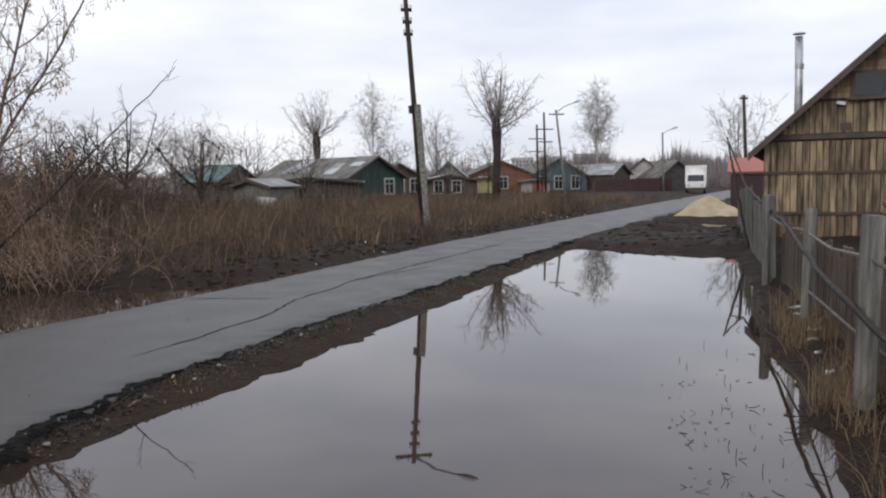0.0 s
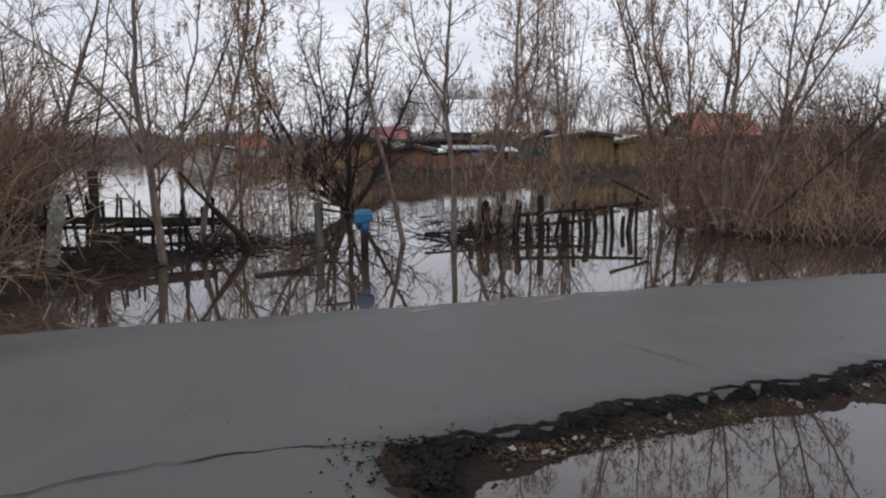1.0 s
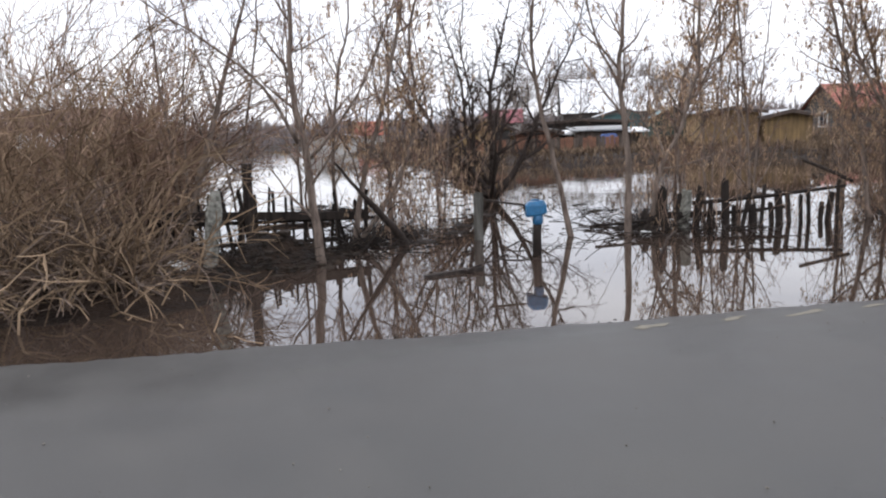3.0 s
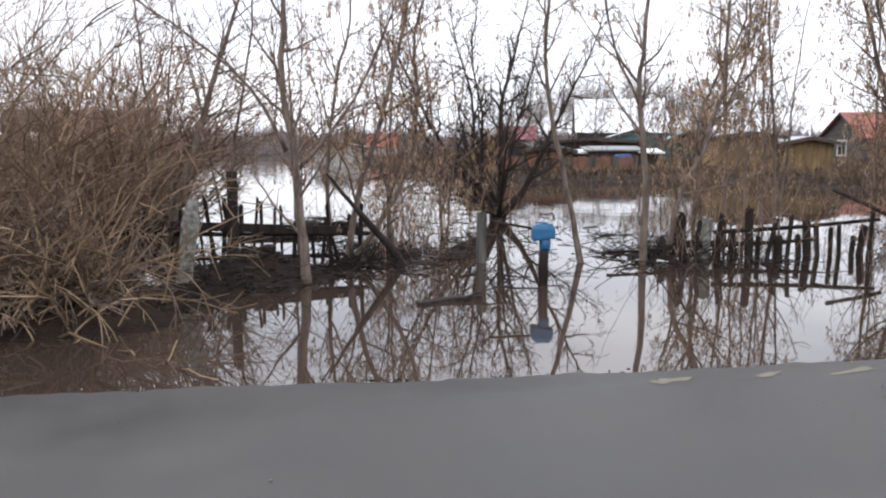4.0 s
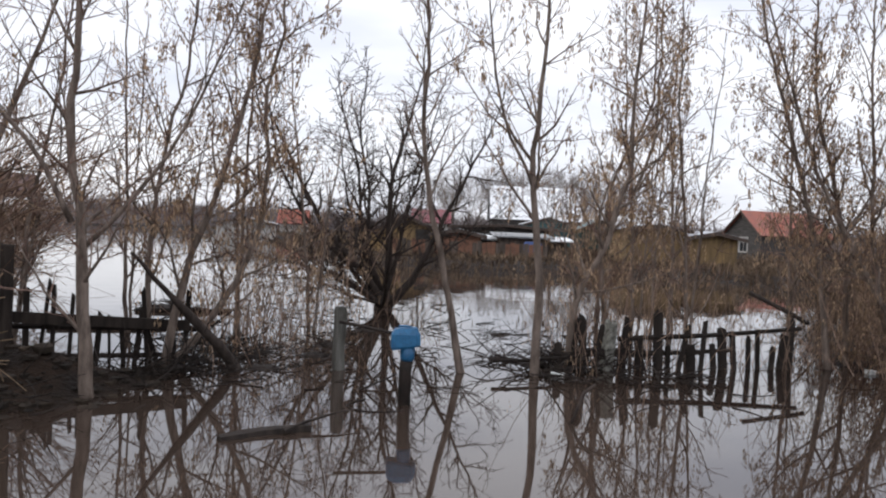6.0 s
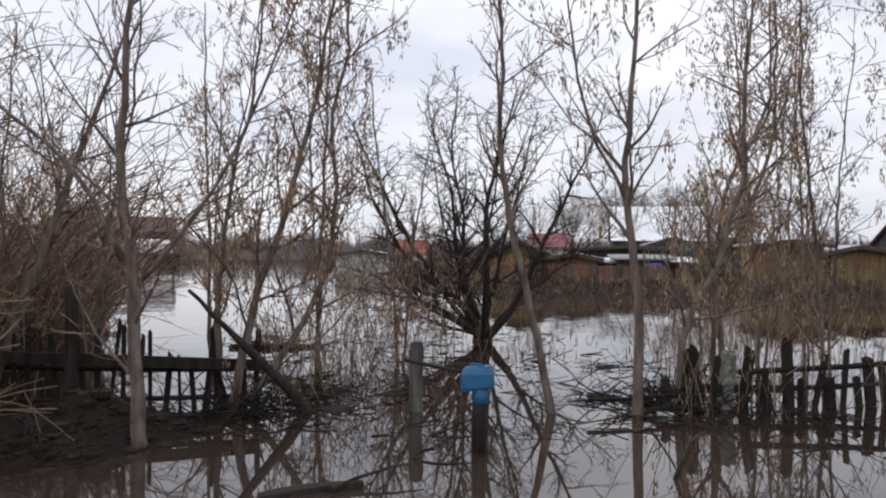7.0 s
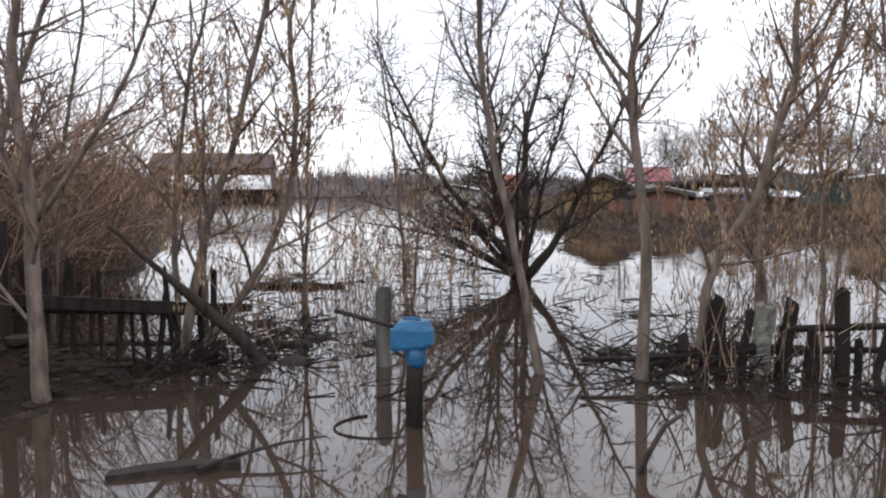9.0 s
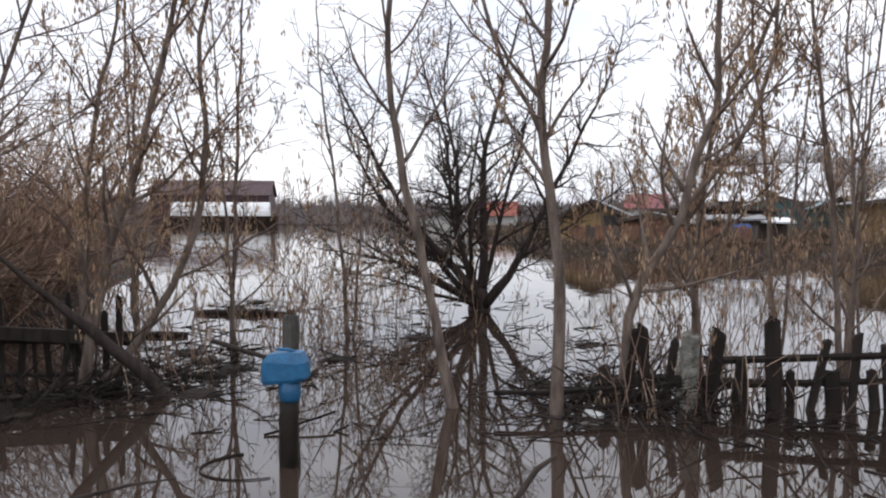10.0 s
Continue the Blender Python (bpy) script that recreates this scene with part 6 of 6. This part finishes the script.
house("teal_shed", "teal-painted shed behind the dark sheds", (-58.5, 43.6, 0), 62, 4.0, 4, 2.4, 3.0, "tealroof", "zincroof", category="shed")
house("teal_shed", "green shed with pale roof", (-52, 44, 0), 60, 3.0, 4, 2.1, 2.8, "greenwall", "tealroof", category="shed")
house("far_house", "large house with broad pale metal roof", (-102.6, 65.0, 0), -30, 13.5, 13.0, 3.6, 8.6, "logs", "whiteroof")
house("log_house", "dark log house with red roof and white window", (-50.2, 59.4, 0), -12, 5.0, 7.5, 2.4, 4.4, "logs", "redroof", (("f", 0.2, 0.75, 1.0, 1.2),))
house("far_house", "house with crimson metal roof", (-87, 44, 0), -28, 5, 4.2, 2.4, 3.9, "plaster", "crimson")
house("far_house", "small house with orange-red roof far off", (-91, 28.3, 0), -28, 2.3, 3.0, 1.7, 3.0, "plaster", "redroof")
house("grey_shed", "pale grey shed standing in shallow flood", (-63.5, 17.2, 0), 70, 4.4, 4, 1.35, 1.75, "plaster", "zincroof", category="shed")
house("far_house", "long red-brown building on the far shore", (-124, -15, 0), -4, 9, 17, 4.4, 6.6, "maroon", "maroon")
gh = thing("greenhouse", "long pale plastic-covered greenhouse on the far shore", "greenhouse", (-112, -4.5, 1.3), 88)
g = Geo()
for i in range(9):
    a = math.pi * i / 8
    g.v += [(-6.5, -1.6 * math.cos(a), 1.9 * math.sin(a)), (6.5, -1.6 * math.cos(a), 1.9 * math.sin(a))]
g.f = [(2 * i, 2 * i + 2, 2 * i + 3, 2 * i + 1) for i in range(8)] + [tuple(range(0, 18, 2)), tuple(range(17, 0, -2))]
part("cover", g, "whitepaint", gh)
part("bank", Geo().box((0, 0, -0.9), (15, 4.2, 1.8)), "mud", gh)
fence = thing("board_fence", "rusty red-brown board fence at the flood's edge", "fence", (-35.4, 22.6, 0), 62)
for i in range(34):
    part("board", Geo().box((i * 0.24 - 4.9, 0, 0.45), (0.22, 0.03, 1.1 + 0.1 * math.sin(i * 2.7)), chamfer=0.006), "orangewall" if i % 5 < 3 else "brownwall", fence)
house("lean_to_shed", "low lean-to with white sheet roof by the water", (-39.0, 24.4, 0), 62, 2.0, 2.0, 1.05, 1.1, "logs", "whiteroof", category="shed")
house("lean_to_shed", "dark lean-to with curled white roof sheet", (-37.0, 27.6, 0), 62, 2.3, 2.0, 1.1, 1.15, "brownwall", "whiteroof", category="shed")
tarp = grid(np.linspace(-0.5, 0.5, 14), np.linspace(-0.42, 0.42, 12), lambda x, y: 0.85 * np.clip((0.5 - np.maximum(np.abs(x), np.abs(y) * 1.15)) / 0.09, 0, 1) ** 0.6 + 0.035 * bumps(x, y, 7.0))
ob = solo("tarp_heap", tarp, "bluetarp", "crate under a creased blue tarpaulin on the bank", "tarpaulin", soft=True)
ob.matrix_basis = pose(-35.7, 25.7, float(height(-35.7, 25.7)) - 0.02, 0, 0, 62)
beam = Geo().box((0, 0, 0), (5.2, 0.16, 0.14), chamfer=0.03)
ob = solo("shore_beam", beam, "rotwood", "long dark beam lying along the far bank", "beam")
ob.matrix_basis = pose(-31.2, 25.6, float(height(-31.2, 25.6)) + 0.06, 0, 0, 60)

maroon = thing("metal_fence", "long maroon sheet-metal fence by the crossroads", "fence", (11.0, 88, 0), 4)
for i in range(30):
    part("sheet", Geo().box((i * 0.29, (i % 2) * 0.02, 0.8), (0.288, 0.02, 1.7)), "maroon", maroon)


# ---- truck, sand, blocks of flats ----
def truck():
    top = thing("box_truck", "white box truck standing beyond the sand heap", "truck", (21.0, 84, 0), -14)
    part("cargo_box", Geo().box((0, 2.6, 1.95), (2.2, 3.6, 2.1), chamfer=0.05), "whitepaint", top)
    cab = Geo()
    cab.v = [(-1, -0.3, 0.55), (1, -0.3, 0.55), (1, 0.75, 0.55), (-1, 0.75, 0.55), (-1, -0.3, 1.2), (1, -0.3, 1.2), (0.9, 0.1, 2.05), (-0.9, 0.1, 2.05), (1, 0.75, 2.1), (-1, 0.75, 2.1)]
    cab.f = [(3, 2, 1, 0), (0, 1, 5, 4), (4, 5, 6, 7), (7, 6, 8, 9), (1, 2, 8, 6, 5), (3, 0, 4, 7, 9), (2, 3, 9, 8)]
    c = part("cab", cab, "whitepaint", top)
    part("windscreen", Geo().slab([(-0.85, -0.27, 1.28), (0.85, -0.27, 1.28), (0.8, 0.05, 1.95), (-0.8, 0.05, 1.95)], -0.02), "pane", c)
    part("bumper", Geo().box((0, -0.36, 0.5), (2.0, 0.14, 0.22), chamfer=0.03), "trim", top)
    for s in (-0.7, 0.7):
        part("headlight", Geo().tube([(s, -0.34, 0.85), (s, -0.29, 0.85)], [0.12, 0.12], 10), "steel", top)
    for y in (0.3, 3.4):
        for s in (-0.9, 0.9):
            w = part("wheel", Geo().tube([(s - 0.12, y, 0.36), (s + 0.12, y, 0.36)], [0.4, 0.4], 14), "tyre", top)
            part("rim", Geo().tube([(s - 0.13, y, 0.36), (s + 0.13, y, 0.36)], [0.2, 0.2], 10), "steel", w)


truck()
g = grid(np.linspace(-2.2, 2.2, 60), np.linspace(-1.9, 1.9, 50), lambda x, y: np.maximum(-0.2, 0.92 - 0.62 * np.sqrt((x * 0.9) ** 2 + (y * 1.1) ** 2 + 0.06) - 0.22 * np.abs(x + 0.5) * (x < -0.5) + 0.09 * bumps(x, y, 1.6) + 0.045 * bumps(x, y, 5.0) + 0.02 * bumps(x, y, 13)))
s = solo("sand_heap", g, "sand", "heap of pale yellow sand dumped beside the road", "sand heap", soft=True)
s.matrix_basis = pose(9.25, 33.4, 0.0, 0, 0, 12)
for x, y, w, h in ((60, 560, 24, 21), (38, 640, 22, 22), (14, 720, 20, 24)):
    b = thing("apartment_block", "far grey apartment block above the treeline, paled to stand for haze", "building", (x, y, 0))
    # no haze in the air here: the pale wall colour supplies it
    part("wall", Geo().box((0, 0, h / 2), (w, 14, h)), "farblock", b)
    for i in range(6):
        for j in range(6):
            part("window", Geo().box((-w / 2 + w * (i + 0.5) / 6, -7.02, h * (j + 0.6) / 6.6), (w * 0.07, 0.1, h * 0.07)), "pane", b)

# ---- far trees ----
BIG = {**YOUNG, "gap": (0.55, 0.42, 0.36), "start": (0.2, 0.12, 0.1), "length": (3.6, 1.5, 0.75), "min": 0.011, "max": (0.07, 0.022, 0.012), "step": 0.4, "seeds": 0.0, "rise": 0.35, "crook": 0.12}


def far_tree(label, x, y, h, r, seed, spec=BIG, bark="bark", twig="fartwig", lean=0.0, forks=0, wide=0.25):
    rnd = random.Random(seed)
    stems = [([(x, y, -0.2), (x + lean * 0.4, y, h * 0.35), (x + lean * 0.8, y, h * 0.7), (x + lean, y, h)], r, 0.02)]
    for i in range(forks):
        a = 6.28 * i / forks + rnd.uniform(-0.4, 0.4)
        z = h * rnd.uniform(0.22, 0.4)
        q = h * wide * rnd.uniform(0.7, 1.2)
        stems.append(([(x, y, z), (x + math.cos(a) * q * 0.6, y + math.sin(a) * q * 0.6, z + (h - z) * 0.4), (x + math.cos(a) * q, y + math.sin(a) * q, h * rnd.uniform(0.8, 0.98))], r * 0.5, 0.015))
    return tree("tree", label, stems, bark, twig, seed, spec, sides=6)


far_tree("tall bare birch with fine drooping pale crown", 12.8, 103, 14.2, 0.16, 201, {**BIG, "rise": -0.1, "gap": (0.34, 0.24, 0.2)}, "birchbark", forks=3, wide=0.14)
far_tree("bare birch behind the green house", -16.2, 97, 14.0, 0.15, 202, {**BIG, "rise": 0.0, "gap": (0.45, 0.36, 0.32)}, "birchbark", forks=4, wide=0.18)
POLLARD = {**BIG, "start": (0.15, 0.05, 0.1), "gap": (0.45, 0.4, 0.4), "length": (1.2, 0.7, 0.4), "rise": 0.2, "angle": (15, 50), "min": 0.009}


def pollard(label, x, y, h0, h, r, seed):
    """A cut-back trunk with a broom of upright shoots."""
    rnd = random.Random(seed)
    stems = []
    for i in range(34):
        a, q = rnd.uniform(0, 6.28), rnd.uniform(0.08, 1.0) * (h - h0) * 0.85
        z = h0 * rnd.uniform(0.72, 1.0)
        tip = z + (h - z) * rnd.uniform(0.45, 1.0) * (1.15 - 0.45 * q / (h - h0))
        stems.append(([(x, y, z), (x + math.cos(a) * q * 0.55, y + math.sin(a) * q * 0.55, z + (tip - z) * 0.45), (x + math.cos(a) * q, y + math.sin(a) * q, tip)], 0.04, 0.010))
    top = tree("pollard_tree", label, stems, "fartwig", "fartwig", seed, POLLARD, sides=5)
    foot = Vector(stems[0][0][0])
    line = [Vector(p) - foot for p in ((x, y, -0.2), (x - 0.05, y, h0 * 0.3), (x + 0.04, y, h0 * 0.6), (x, y, h0 * 0.85), (x, y, h0 * 1.02))]
    part("bole", Geo().tube(line, [r * 1.15, r, r * 0.9, r * 1.25, r * 0.6], 8), "darkbark", top, "thick dark cut-back bole", soft=True)
    return top


pollard("thick dark pollarded poplar with upright broom of shoots", 0.25, 52, 5.8, 9.2, 0.28, 203)
pollard("dark pollarded stump with bushy shoots behind roofs", -21.8, 90, 7.8, 12.6, 0.42, 204)
far_tree("small bare tree beside the brown house", -6.6, 81, 8.2, 0.10, 205, forks=4, wide=0.22)
far_tree("bare twiggy poplar behind the red shed", 16.8, 55, 6.5, 0.06, 206, forks=3)
APPLE = {**OLD, "gap": (0.36, 0.32, 0.3), "min": 0.007, "length": (1.9, 0.8, 0.4), "rise": 0.1, "crook": 0.22, "angle": (35, 85)}
for x, y, h, seed in ((-14.4, 30.4, 4.6, 211), (-16.6, 32.0, 4.2, 212), (-12.6, 33.5, 3.8, 213), (-19.5, 36.0, 4.4, 214), (-24, 40, 4.6, 215), (-22, 30, 4.0, 216)):
    far_tree("dark spreading old apple tree in the garden", x, y, h, 0.11, seed, APPLE, "darkbark", "darktwig", 0.3, 6, 0.45)
for x, y, h, seed in ((-42, 22, 4.2, 221), (-40, 30, 4.6, 222), (-34, 34, 4.4, 223), (-48, 38, 5.4, 224), (-60, 52, 7, 225), (-75, 50, 8, 226), (-88, 54, 9, 227), (-112, 75, 10, 228), (-66, 62, 8, 229), (-48, 70, 8, 230), (-36, 60, 7, 231), (-30, 75, 8, 232), (-118, 70, 11, 233), (-115, 82, 12, 234), (-106, 86, 11, 235), (-98, 84, 10, 236), (-94, 52, 9, 237)):
    far_tree("bare garden tree beyond the flood", x, y, h, 0.09, seed, {**BIG, "gap": (0.6, 0.5, 0.5)}, "bark", "fartwig", 0.3, 3)


for x, y, h, seed in ((-116, 84, 13, 251), (-120, 78, 12, 252), (-112, 90, 13.5, 253), (-124, 70, 12.5, 254), (-118, 92, 14, 255), (-108, 94, 12, 256), (-126, 82, 14, 257)):
    far_tree("tall bare tree behind the white-roofed house", x, y, h, 0.2, seed, {**BIG, "gap": (0.5, 0.4, 0.34), "min": 0.02, "max": (0.09, 0.035, 0.022)}, "bark", "fartwig", 0.3, 6, 0.3)
for x, y, h, seed in ((-9.5, 68, 4.6, 241), (-1.2, 82, 5.4, 242), (4.6, 84, 4.8, 243), (9.2, 89, 4.6, 244), (-13.5, 54, 3.6, 245), (-16.5, 50, 4.2, 246), (-25, 58, 5.5, 247), (-28, 70, 6, 248), (-4.6, 70, 3.8, 249)):
    far_tree("bare garden tree in front of the houses", x, y, h, 0.07, seed, {**BIG, "gap": (0.5, 0.42, 0.4)}, "darkbark", "fartwig", 0.3, 4, 0.3)


def far_woods(name, label, ring, count, tall, seed, width):
    """A distant belt of bare woods: crowded forked spindles of uneven height."""
    r = np.random.default_rng(seed)
    a = r.uniform(*[radians(q) for q in ring[:2]], count)
    d = r.uniform(ring[2], ring[3], count)
    x, y = -5 - np.sin(a) * d, 5 + np.cos(a) * d
    h = tall * (0.62 + 0.25 * bumps(a * 40, d * 0.02, 1.0) + 0.12 * bumps(a * 160, d * 0.05, 1.0)) * r.uniform(0.7, 1.15, count)
    g = Geo()
    for k in range(5):
        lean, f0 = r.normal(0, 0.13 * tall, count), r.uniform(0, 0.45, count)
        w = width * r.uniform(0.5, 1.3, count)
        cx, sx = np.cos(a), np.sin(a)
        px, py = x + cx * lean * 0.3, y + sx * lean * 0.3
        v = np.stack([np.stack([px - cx * w, py - sx * w, h * f0 - 0.5], -1), np.stack([px + cx * w, py + sx * w, h * f0 - 0.5], -1),
                      np.stack([px + cx * lean * 0.6, py + sx * lean * 0.6, h * r.uniform(0.7, 1.0, count)], -1)], 1).reshape(-1, 3)
        o = len(g.v)
        g.v += v.tolist()
        g.f += (o + np.arange(count)[:, None] * 3 + [0, 1, 2]).tolist()
    # the belt's haze comes from this washed-out colour alone
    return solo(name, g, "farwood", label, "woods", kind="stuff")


far_woods("far_woods", "belt of bare woods on the horizon, haze put into its grey-brown colour", (-55, 150, 190, 330), 15000, 10.0, 301, 0.16)
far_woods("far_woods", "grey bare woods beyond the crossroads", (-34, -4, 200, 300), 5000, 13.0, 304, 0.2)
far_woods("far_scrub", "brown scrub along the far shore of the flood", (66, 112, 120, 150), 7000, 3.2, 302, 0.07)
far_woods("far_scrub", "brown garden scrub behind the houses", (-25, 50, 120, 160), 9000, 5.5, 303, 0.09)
